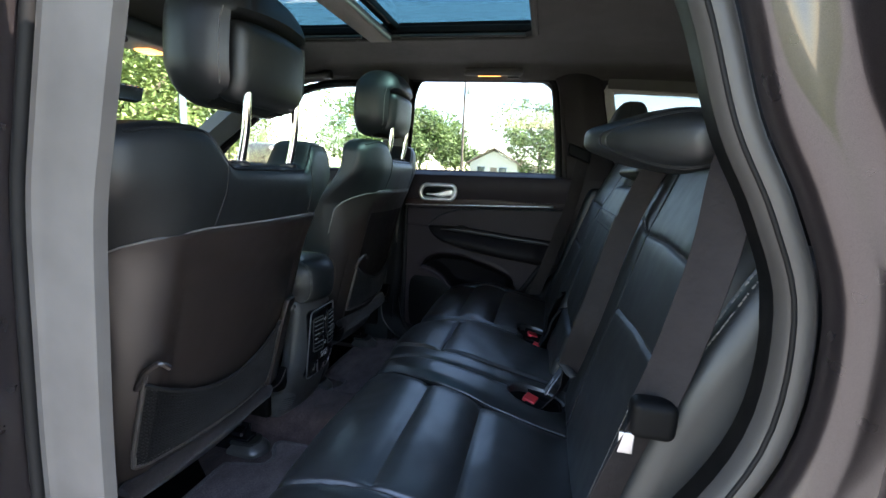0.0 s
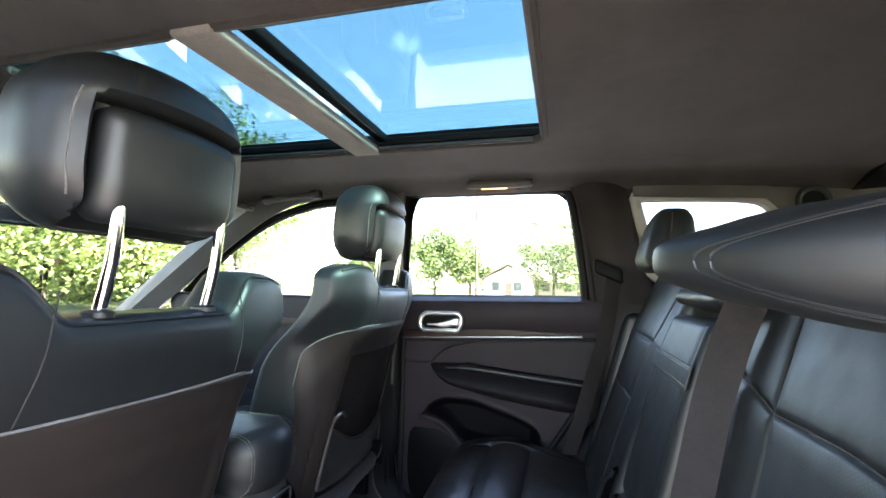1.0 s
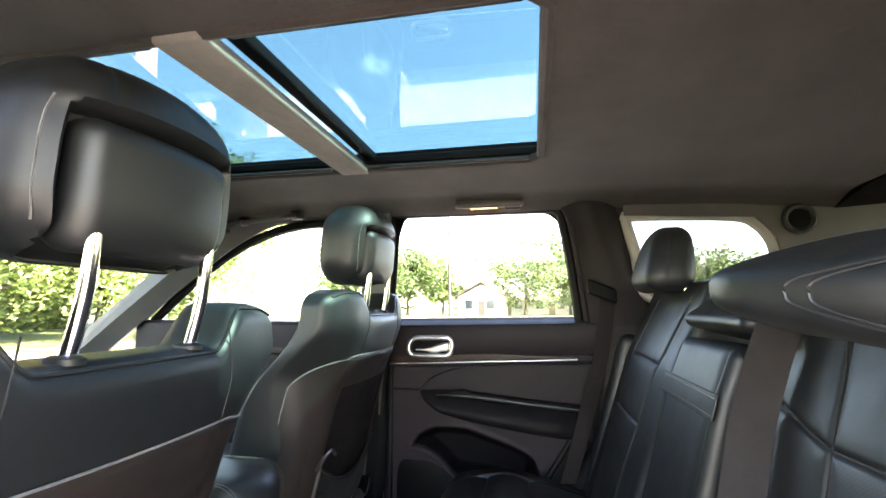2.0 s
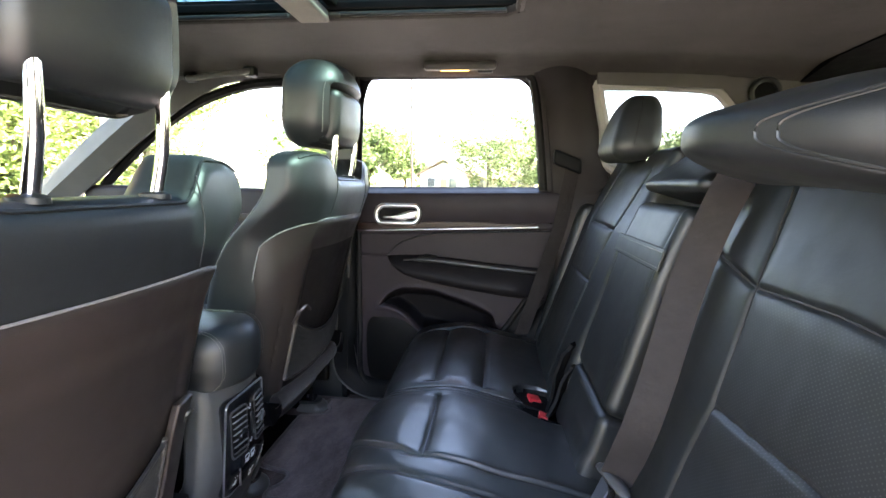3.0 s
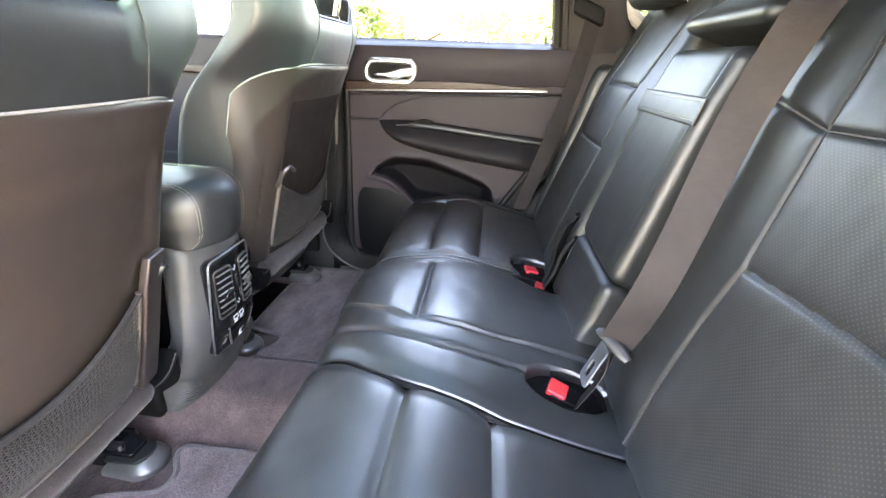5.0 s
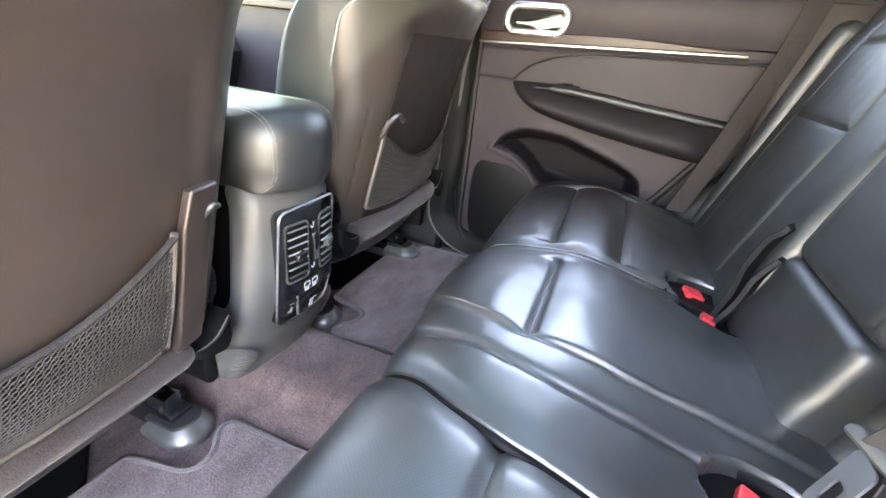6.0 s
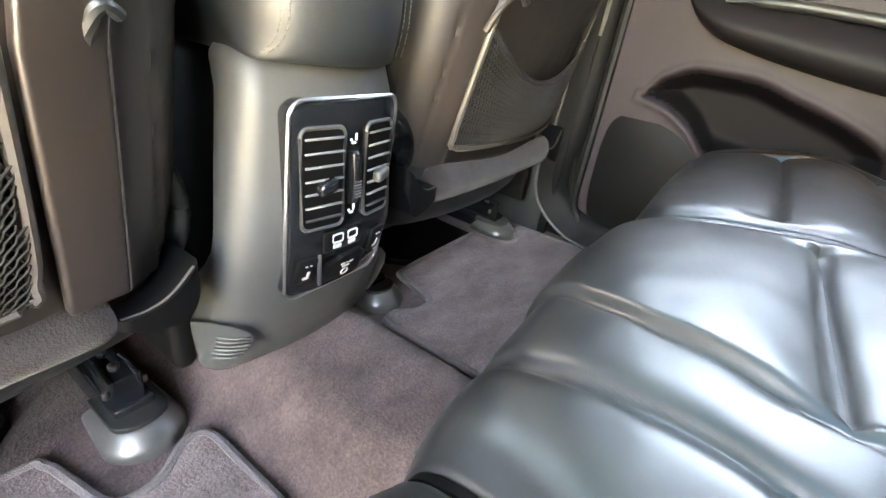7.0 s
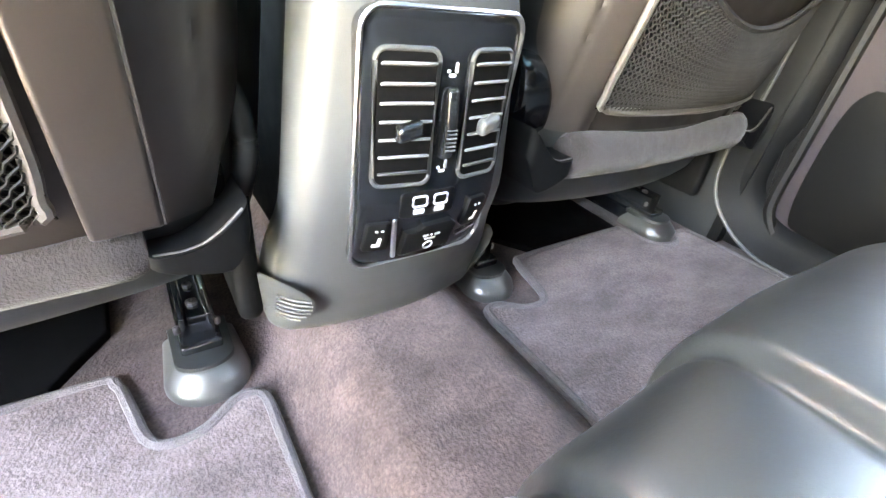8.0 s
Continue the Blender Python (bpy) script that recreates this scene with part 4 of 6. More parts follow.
    # carpet roll below the shell
    part("carpet_valance", place(tube(curve_through([(-0.066, FOOT + v, 0.688 + 0.004 * (v / 0.2) ** 2) for v in span(-0.21, 0.205, 6)], 4), [0.016] + [0.021] * 23 + [0.016], 14)), VALANCE, f, "grey carpet valance under the backrest")
    # recliner cover at the foot of the backrest, with its lip
    for v0 in (1, -1):
        cover = warped(rounded((-0.20, 0.190, 0.698), (-0.096, 0.268, 0.785), 0.018, (4, 6, 8), 4), lambda p: (p.x + 0.012 * math.sin(math.pi * (p.z - 0.698) / 0.087) * smooth01(-0.15, -0.09, p.x), FOOT + v0 * p.y, p.z))
        part("recliner_cover", place(cover), GLOSS, f, "gloss black recliner cover")
        crest = [(0.203, 0.694), (0.222, 0.693), (0.238, 0.696), (0.252, 0.704), (0.264, 0.714), (0.274, 0.723)]
        low = [(0.203, 0.684), (0.230, 0.674), (0.255, 0.670), (0.266, 0.682), (0.274, 0.698)]
        lip = warped(rounded((-0.115, 0.203, 0.0), (-0.045, 0.274, 1.0), 0.010, (3, 14, 6), 3), lambda p: (p.x - 0.10 * max(0.0, p.y - 0.245), FOOT + v0 * p.y, lerp_table(low, p.y) + (lerp_table(crest, p.y) - lerp_table(low, p.y)) * p.z))
        part("recliner_lip", place(lip), MATTE, f)
        bead = [(-0.050 - 0.10 * max(0.0, v - 0.245), FOOT + v0 * v, lerp_table(crest, v) - 0.0015) for v in span(0.207, 0.270, 14)]
        # pale bead painting the highlight on the lip's upper bevel
        part("lip_edge", place(tube(bead, 0.0022, 6)), EDGEGLINT, f, "lip edge with painted highlight")
        strip = [(-0.118, 0.278, 0.70), (-0.108, 0.285, 0.73), (-0.104, 0.286, 0.76), (-0.108, 0.279, 0.79), (-0.118, 0.268, 0.81)]
        part("recliner_trim", place(tube(curve_through([(x, FOOT + v0 * v, z) for x, v, z in strip], 5), [0.008] + [0.0105] * 19 + [0.006], 10)), TRIM, f, "black curved edge trim")
        part("side_shield", place(warped(rounded((-0.62, 0.262, 0.560), (-0.105, 0.286, 0.715), 0.011, (12, 1, 4), 3), lambda p: (p.x, FOOT + v0 * p.y, p.z + (0.03 * smooth01(-0.20, -0.11, p.x) - 0.03) * smooth01(0.60, 0.70, p.z) - 0.03 * smooth01(-0.3, -0.6, p.x)))), MATTE, f, "plastic seat side shield")
    # cushion
    def cush(p):
        edge = smooth01(0.62, 1.0, abs(p.y) / 0.26)
        return (p.x, FOOT + p.y, p.z + (0.035 * edge - 0.04 * smooth01(-0.35, -0.10, p.x)) * smooth01(0.66, 0.74, p.z))
    part("cushion", place(warped(rounded((-0.66, -0.255, 0.60), (-0.12, 0.255, 0.79), 0.06, (14, 14, 3), 4), cush)), LEATHER, f)
    # near-black, so the shade under the cushion is in its colour
    part("frame", place(rounded((-0.62, FOOT - 0.19, 0.56), (-0.27, FOOT + 0.19, 0.62), 0.01)), VOID, f)

    # headrest: a hood of hide with a pad set into its rear
    tilt = Matrix.Translation((0.034, Y + (0.005 if s < 0 else 0.028), 1.366)) @ Matrix.Rotation(radians(3), 4, "Y")

    def head(p):
        hz = p.z / 0.205
        wide = 1.02 - 0.09 * smooth01(0.5, 1.0, hz) - 0.10 * smooth01(0.35, 0.0, hz)
        q = p.y / 0.145
        x = p.x - 0.030 * q * q - 0.012 * smooth01(0.25, 0.0, hz)
        if p.x > 0.0:
            pit = smooth01(0.112, 0.102, abs(p.y)) * smooth01(0.150, 0.138, p.z) * smooth01(0.0, 0.03, p.x)
            x -= 0.034 * pit
            x -= 0.004 * bell(abs(p.y) - 0.124, 0.004) * smooth01(0.15, 0.13, p.z) + 0.004 * bell(p.y + 0.085 - 0.25 * (p.z - 0.15), 0.004) * smooth01(0.145, 0.16, p.z)
        return tilt @ Vector((x, p.y * wide, (p.z - 0.016 * q * q * smooth01(0.5, 1.0, hz)) * 1.09))
    part("headrest", place(warped(rounded((-0.072, -0.145, 0.0), (0.065, 0.145, 0.205), 0.060, (8, 60, 44), 6), head), rise * 0.35), LEATHER, f, "black leather headrest")

    for sy in (-1, 1):
        part("headrest_seam", place(tube([head(Vector((0.0515, sy * 0.124, z))) for z in span(0.035, 0.150, 12)], 0.0012, 5), rise * 0.35), THREAD, f, "grey seam thread")

    def pad(p):
        return tilt @ Vector((p.x - 0.020 * (p.y / 0.11) ** 2 - 0.012 * smooth01(0.06, 0.0, p.z), p.y * (1 - 0.06 * smooth01(0.05, 0.0, p.z)), p.z * 1.09))
    part("headrest_pad", place(warped(rounded((0.010, -0.101, 0.012), (0.066, 0.101, 0.137), 0.022, (3, 14, 10), 5), pad), rise * 0.35), LEATHER, f, "leather pad set into the headrest")
    for v in (-0.085, 0.085):
        p0, p1 = Vector((0.058, Y + (0.008 if s < 0 else 0.030) + v * 0.92, 1.265)), Vector((0.078, Y + (0.008 if s < 0 else 0.030) + v * 0.92, 1.40))
        part("headrest_post", place(tube(curve_through([p0, p0.lerp(p1, 0.5) + Vector((0.005, 0, 0)), p1], 5), 0.0078, 14), rise * 0.35), CHROME, f, "chrome headrest post")
        part("post_collar", place(loft([[(p0.x + r * math.cos(a) * 1.3, p0.y + r * math.sin(a), p0.z + h) for a in [2 * math.pi * k / 16 for k in range(16)]] for r, h in ((0.015, 0.004), (0.015, 0.010), (0.011, 0.013))])), TRIM, f)
    # runners on the floor
    for v in (0.225, -0.205):
        yc = FOOT + v
        part("runner", place(joined(rounded((-0.62, yc - 0.020, 0.487), (-0.13, yc + 0.020, 0.530), 0.004), rounded((-0.60, yc - 0.010, 0.525), (-0.15, yc + 0.012, 0.552), 0.003), rounded((-0.19, yc - 0.016, 0.53), (-0.145, yc - 0.010, 0.556), 0.002), rounded((-0.19, yc + 0.010, 0.53), (-0.145, yc + 0.016, 0.556), 0.002))), GLOSS, f, "black steel seat runner")
        for x0, y0, z0, r0 in ((-0.172, yc, 0.553, 0.006), (-0.150, yc - 0.019, 0.540, 0.0035), (-0.150, yc + 0.019, 0.540, 0.0035), (-0.205, yc, 0.553, 0.005)):
            part("rail_bolt", place(loft([[(x0 + r * math.cos(a), y0 + r * math.sin(a), z0 + h) for a in [k * math.pi / 4 for k in range(8)]] for r, h in ((r0, -0.004), (r0, 0.003), (r0 * 0.7, 0.0045), (r0 * 0.3, 0.0045), (r0 * 0.25, 0.002))])), DARKSTEEL, f, "dark steel bolt")
        foot = [(-0.185, yc + 0.037), (-0.185, yc - 0.037)] + [(-0.125 + 0.040 * math.cos(a), yc + 0.042 * math.sin(a)) for a in [radians(-85 + 8.5 * k) for k in range(21)]]
        cap = loft([[(-0.145 + (a + 0.145) * k, yc + (b - yc) * k, z) for a, b in foot] for k, z in ((1.0, 0.480), (1.0, 0.494), (0.96, 0.500), (0.88, 0.505), (0.72, 0.513), (0.64, 0.516), (0.3, 0.5165))])
        c = part("runner_cap", place(cap), CAPGREY, f, "grey plastic runner end cap")
        part("cap_lid", place(prism([(-0.180, yc - 0.029), (-0.180, yc + 0.029)][::-1] + [(-0.128 + 0.022 * math.cos(a), yc + 0.029 * math.sin(a)) for a in [radians(-80 + 16 * k) for k in range(11)]], lambda a, b, k: (a, b, k), 0.512, 0.5200, 0.002)), TRIM, c, "dull dark grey lid")
    return f


front_seat(-1)
front_seat(1)
# black sheets added on the floor, painting the shade beneath each seat
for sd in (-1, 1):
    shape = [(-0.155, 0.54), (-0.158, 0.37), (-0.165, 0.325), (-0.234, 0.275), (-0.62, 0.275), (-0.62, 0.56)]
    solid("under_seat_shade", side(prism(shape, lambda a, b, k: (a, -b, k), 0.485, 0.4975, 0.003), sd), VOID, "black sheet on the floor standing for the shade under the seat", "floor cover", "floor covers", smooth=False)


# ------------------------------------------------------------------ centre console
def console():
    c = thing("centre_console", (-0.3, 0, 0.49), "grey plastic centre console with rear air vents and leather armrest", "centre console")

    def body(p):
        t = (p.z - 0.545) / 0.357
        w = lerp_table([(0.0, 1.36), (0.28, 1.25), (0.54, 1.13), (0.71, 1.06), (0.9, 0.98), (1.0, 0.95)], t)
        x = p.x - 0.012 * smooth01(0.88, 1.0, t) - (0.020 * smooth01(0.72, 0.64, p.z) + 0.025 * smooth01(0.645, 0.55, p.z)) * smooth01(-0.3, 0.0, p.x)
        x -= 0.05 * smooth01(0.72, 0.60, p.z) * smooth01(-0.05, -0.08, p.x)
        return (x - 0.028 * (p.y / 0.10) ** 2 * smooth01(-0.2, 0.0, p.x), p.y * w, p.z)
    part("fascia", warped(rounded((-0.080, -0.096, 0.545), (-0.022, 0.096, 0.902), 0.020, (4, 10, 16), 5), body), CONSOLE, c, "grained grey plastic rear fascia")
    # sides coloured near-black for the dark gap between console and seats
    part("body", rounded((-0.75, -0.070, 0.487), (-0.09, 0.070, 0.895), 0.02), VOID, c)

    def lid(p):
        tuck = 0.75 * (0.046 - math.sqrt(max(0.0, 0.046 ** 2 - max(0.0, 0.936 - p.z) ** 2)))
        x, y = p.x + (tuck if p.x > -0.2 else 0.0), p.y * 0.105 / (0.105 - tuck)
        return (x - 0.044 * (y / 0.10) ** 2 * smooth01(-0.2, 0.0, x), y * (0.88 + 0.05 * smooth01(0.90, 0.94, p.z)), p.z + 0.012 * (1 - (y / 0.1) ** 2) * (1 if p.z > 0.95 else 0))
    part("armrest_lid", warped(rounded((-0.42, -0.105, 0.890), (0.004, 0.105, 1.000), 0.046, (16, 12, 2), 6), lid), LEATHER, c, "padded black leather lid with stitched edges")
    for sgn in (-1, 1):
        line = [lid(Vector((-0.042 + 0.046 * math.cos(a), sgn * 0.072, (0.954 if a >= 0 else 0.936) + 0.046 * math.sin(a)))) for a in [radians(-60 + 10 * k) for k in range(16)]] + [lid(Vector((x, sgn * 0.072, 1.000))) for x in span(-0.06, -0.40, 20)]
        for dy in (0.0, 0.008):
            part("lid_seam", stitches([Vector(q) + Vector((0.0026 if q[2] < 1.0 else 0.0, sgn * dy, 0.0010 - 0.10 * dy)) for q in line], 0.0048, 0.0038, 0.00045), PALE_THREAD, c, "pale seam thread")
    # ribbed foot vents wrapped round the lower corners
    for sgn in (-1, 1):
        def corner(a, z, out):
            wide = 0.128 - 0.10 * max(0.0, z - 0.63)
            return (-0.128 + 0.030 * (z - 0.58) / 0.06 + (0.062 + out) * math.cos(a), sgn * (wide - 0.055 + (0.055 + out) * math.sin(a)), z)
        rings = []
        for z in span(0.562, 0.634, 12):
            reach = math.sqrt(max(0.02, 1 - ((z - 0.598) / 0.037) ** 2))
            rings.append([corner(radians(58 + 38 * reach * q), z, 0.004) for q in span(-1, 1, 16)])
        fv = part("foot_vent", loft(rings, closed=False), CONSOLE, c, "ribbed foot vent")
        for k in range(6):
            z = 0.574 + 0.0076 * k
            reach = math.sqrt(max(0.02, 1 - ((z - 0.598) / 0.037) ** 2)) * 0.95
            part("rib", tube([corner(radians(58 + 38 * reach * q), z, 0.0050) for q in span(-0.98, -0.05, 10)], 0.0011, 6), TRIM, fv)
    # control panel
    px = lambda y, z: -0.0160 - 0.020 * smooth01(0.72, 0.64, z) - 1.9 * y * y
    at = lambda y, z, d: (px(y, z) + d, y, z)
    def face(p):
        a, b = abs(p.y) - 0.052, abs(p.z - 0.757) - 0.089
        if a > 0 and b > 0:
            k = max(a, b) / math.hypot(a, b)
            p = Vector((p.x, math.copysign(0.052 + a * k, p.y), 0.757 + math.copysign(0.089 + b * k, p.z - 0.757)))
        return at(p.y, p.z, p.x)
    pan = part("control_panel", warped(rounded((-0.014, -0.068, 0.652), (0.004, 0.068, 0.862), 0.002, (1, 24, 36), 2), face), GLOSS, c, "gloss black rear climate panel")
    ring = [at(a, b, 0.0055) for a, b in rect2(-0.0685, 0.6515, 0.0685, 0.8625, 0.016, 6)]
    part("panel_frame", tube(ring, 0.0020, 6, True), STEEL, c, "thin bright panel edge")
    for y0, y1 in ((-0.059, -0.012), (0.017, 0.060)):
        vent = part("vent", tube([at(a, b, 0.0058) for a, b in rect2(y0, 0.738, y1, 0.838, 0.008, 4)], 0.0020, 8, True), CONSOLE, c, "dark air vent surround")
        part("vent_well", prism(rect2(y0 + 0.002, 0.740, y1 - 0.002, 0.836, 0.006), at, 0.0035, 0.0062), VOID, vent)
        for k in range(7):
            z = 0.7475 + 0.0132 * k
            part("slat", warped(rounded((0.003, y0 + 0.004, -0.0011), (0.0110, y1 - 0.004, 0.0011), 0.0009, (1, 1, 1), 1), lambda p: Vector(at(p.y, z + p.z + 0.35 * (p.x - 0.003), p.x))), SLAT if k % 7 else CONSOLE, vent)
        ym = (y0 + y1) / 2
        part("vent_tab", warped(rounded((0.006, ym - 0.010, 0.777), (0.018, ym + 0.010, 0.790), 0.0045, (2, 4, 3)), lambda p: Vector(at(p.y, p.z + 0.003 * (p.y - ym) / 0.011, p.x))), CONSOLE if y0 > 0 else GLOSS, vent, "ribbed vent direction tab")
    part("wheel_slot", prism(rect2(-0.0045, 0.757, 0.0085, 0.812, 0.004), at, 0.003, 0.0052), VOID, c)
    wheel = part("thumb_wheel", warped(rounded((0.002, -0.0035, 0.757), (0.010, 0.0065, 0.812), 0.0035, (1, 1, 10)), lambda p: Vector(at(p.y, p.z, p.x + 0.003 * math.sin(math.pi * (p.z - 0.757) / 0.055)))), GLOSS, c, "ribbed thumb wheel")
    for k in range(6):
        part("ridge", tube([at(-0.003, 0.766 + 0.0032 * k, 0.0125), at(0.006, 0.766 + 0.0032 * k, 0.0125)], 0.0009, 5), CONSOLE, wheel)
    for zc in (0.822, 0.748):
        part("vent_symbol", joined(*[prism(rect2(a, b, a2, b2, 0.0009, 2), at, 0.004, 0.0046) for a, b, a2, b2 in ((0.003, zc, 0.0055, zc + 0.0075), (-0.002, zc - 0.003, 0.004, zc - 0.0005), (-0.004, zc + 0.000, -0.001, zc + 0.0025))]), PRINT, pan)
    # usb sockets, seat heater switches, mains socket flap
    part("socket_plate", prism(rect2(-0.034, 0.706, 0.018, 0.730, 0.004), at, 0.003, 0.0055, 0.001), MATTE, c)
    for y in (-0.017, 0.003):
        part("usb_port", joined(tube([at(a, b, 0.006) for a, b in rect2(y - 0.0065, 0.717, y + 0.0065, 0.726, 0.002)], 0.0010, 5, True), prism(rect2(y - 0.005, 0.7095, y + 0.005, 0.7145, 0.001), at, 0.005, 0.006)), PRINT, c, "white usb port outline")
    part("socket_flap", prism([(-0.026, 0.662), (0.026, 0.664), (0.026, 0.692), (0.018, 0.6985), (-0.010, 0.697), (-0.014, 0.693), (-0.026, 0.691)], at, 0.003, 0.011, 0.003), MATTE, c, "black mains socket flap with white print")
    part("print", joined(*[prism(rect2(a, b, a2, b2, 0.0006, 1), at, 0.0108, 0.0114) for a, b, a2, b2 in ((-0.009, 0.6835, -0.003, 0.686), (-0.001, 0.6835, 0.001, 0.686), (0.003, 0.6835, 0.009, 0.686), (-0.006, 0.679, 0.005, 0.6815))]), PRINT, c)
    part("socket_mark", tube([at(0.0045 * math.cos(a), 0.6715 + 0.0045 * math.sin(a), 0.0112) for a in [2 * math.pi * k / 14 for k in range(14)]], 0.0008, 5, True), PRINT, c)
    for y0, y1 in ((-0.061, -0.040), (0.036, 0.057)):
        zz = 0.672 if y0 < 0 else 0.682
        b = part("heater_switch", prism(rect2(y0, zz, y1, zz + 0.033, 0.003), at, 0.003, 0.0085, 0.0015), MATTE, c, "black seat heater switch")
        part("switch_mark", joined(prism(rect2(y0 + 0.011, zz + 0.008, y0 + 0.014, zz + 0.017, 0.001, 2), at, 0.0083, 0.0092), prism(rect2(y0 + 0.007, zz + 0.006, y0 + 0.014, zz + 0.0095, 0.001, 2), at, 0.0083, 0.0092),
             *[prism(rect2(y0 + q, zz + 0.024, y0 + q + 0.0025, zz + 0.026, 0.0006, 1), at, 0.0083, 0.0092) for q in (0.007, 0.012)]), PRINT, b)
    part("panel_rib", rounded((px(0.03, 0.7) + 0.002, -0.0385, 0.668), (px(0.03, 0.7) + 0.006, -0.0345, 0.706), 0.0015), STEEL, c, "bright divider")
    part("panel_rib", rounded((px(0.03, 0.7) + 0.002, 0.021, 0.712), (px(0.03, 0.7) + 0.0055, 0.031, 0.730), 0.0015), SHELL, c)
    part("panel_rib", warped(rounded((0.003, 0.038, 0.666), (0.0065, 0.060, 0.670), 0.0015, (1, 4, 1)), lambda p: Vector(at(p.y, p.z + 0.25 * (p.y - 0.038), p.x))), CHROME, c, "bright divider")
    return c


console()


# ------------------------------------------------------------------ rear seat
LEAN = 0.27                       # how far the backrest goes back for each metre up
CUSHION = [(0.300, 0.545), (0.282, 0.60), (0.250, 0.68), (0.225, 0.732), (0.227, 0.762), (0.240, 0.783), (0.270, 0.797), (0.33, 0.810), (0.42, 0.816), (0.54, 0.792), (0.63, 0.770), (0.715, 0.752)]


def cushion_line(per=9):
    """The cushion from its front foot over the lip to its rear: places and outward directions."""
    pts = curve_through([(x, 0, z) for x, z in CUSHION], per)
    out = []
    for i, p in enumerate(pts):
        d = (pts[min(i + 1, len(pts) - 1)] - pts[max(i - 1, 0)]).normalized()
        out.append((p, Vector((-d.z, 0, d.x))))
    return out


def near_split(x):
    """The line between the near seat and the middle one."""
    return lerp_table([(0.22, -0.204), (0.265, -0.209), (0.33, -0.239), (0.40, -0.265), (0.48, -0.280), (0.54, -0.293), (0.65, -0.297), (0.72, -0.297)], x)


def far_split(x):
    return 0.192


def back_point(y, z, out=0.0):
    """On the plane of the rear backrest; out: towards the front."""
    return Vector((0.800 + LEAN * (z - 1.185) + 0.13 * max(0.0, z - 1.185), y, z)) + Vector((-1, 0, LEAN)).normalized() * out


def cushion_geo(lo, hi, cross, along, wells=(), pad=None):
    """cross: (x, y0, y1) grooves across the seat; along: (line, depth) seams that follow x; wells: sunk ovals (x, y, rx, ry, depth); pad: two lines with a raised field between."""
    prof = cushion_line(15)
    n = int((hi(0.4) - lo(0.4)) / 0.0017)

    def fn(i, v):
        p, d = prof[i]
        a, b = lo(p.x), hi(p.x)
        y = a + (b - a) * v
        edge = min(y - a, b - y)
        out = 0.008 * (1 - (2 * v - 1) ** 2) - 0.012 * bell(edge, 0.0026) - 0.007 * bell(edge, 0.020)
        top = smooth01(0.70, 0.76, p.z)
        for x, y0, y1 in cross:
            k = smooth01(y0 - 0.010, y0 + 0.010, y) * smooth01(y1 + 0.010, y1 - 0.010, y)
            out -= k * (0.007 * bell(p.x - x, 0.0040) + 0.007 * bell(p.x - x, 0.026)) * top
        for line, depth in along:
            e = y - line(p.x)
            out -= depth * (0.0045 * bell(e, 0.0038) + 0.002 * bell(e, 0.010)) * smooth01(0.60, 0.70, p.z)
        if pad:
            out += 0.006 * smooth01(-0.005, 0.007, y - pad[0](p.x)) * smooth01(-0.005, 0.007, pad[1](p.x) - y) * smooth01(0.66, 0.74, p.z)
        for x, yy, rx, ry, depth in wells:
            r = math.hypot((p.x - x) / rx, (y - yy) / ry)
            out -= depth * smooth01(1.1, 0.85, r) * top
        out += (0.0034 * noise.noise((p.x * 7, y * 7, 5.3)) + 0.0016 * noise.noise((p.x * 17, y * 10, 1.7))) * smooth01(0.0, 0.03, edge) + 0.0007 * noise.noise((p.x * 45, y * 25, 4.1))
        q = p + d * out
        return (q.x, y, q.z)
    geo = sheet(fn, list(range(len(prof))), span(0, 1, n))
    return geo[0], [tuple(reversed(q)) for q in geo[1]]


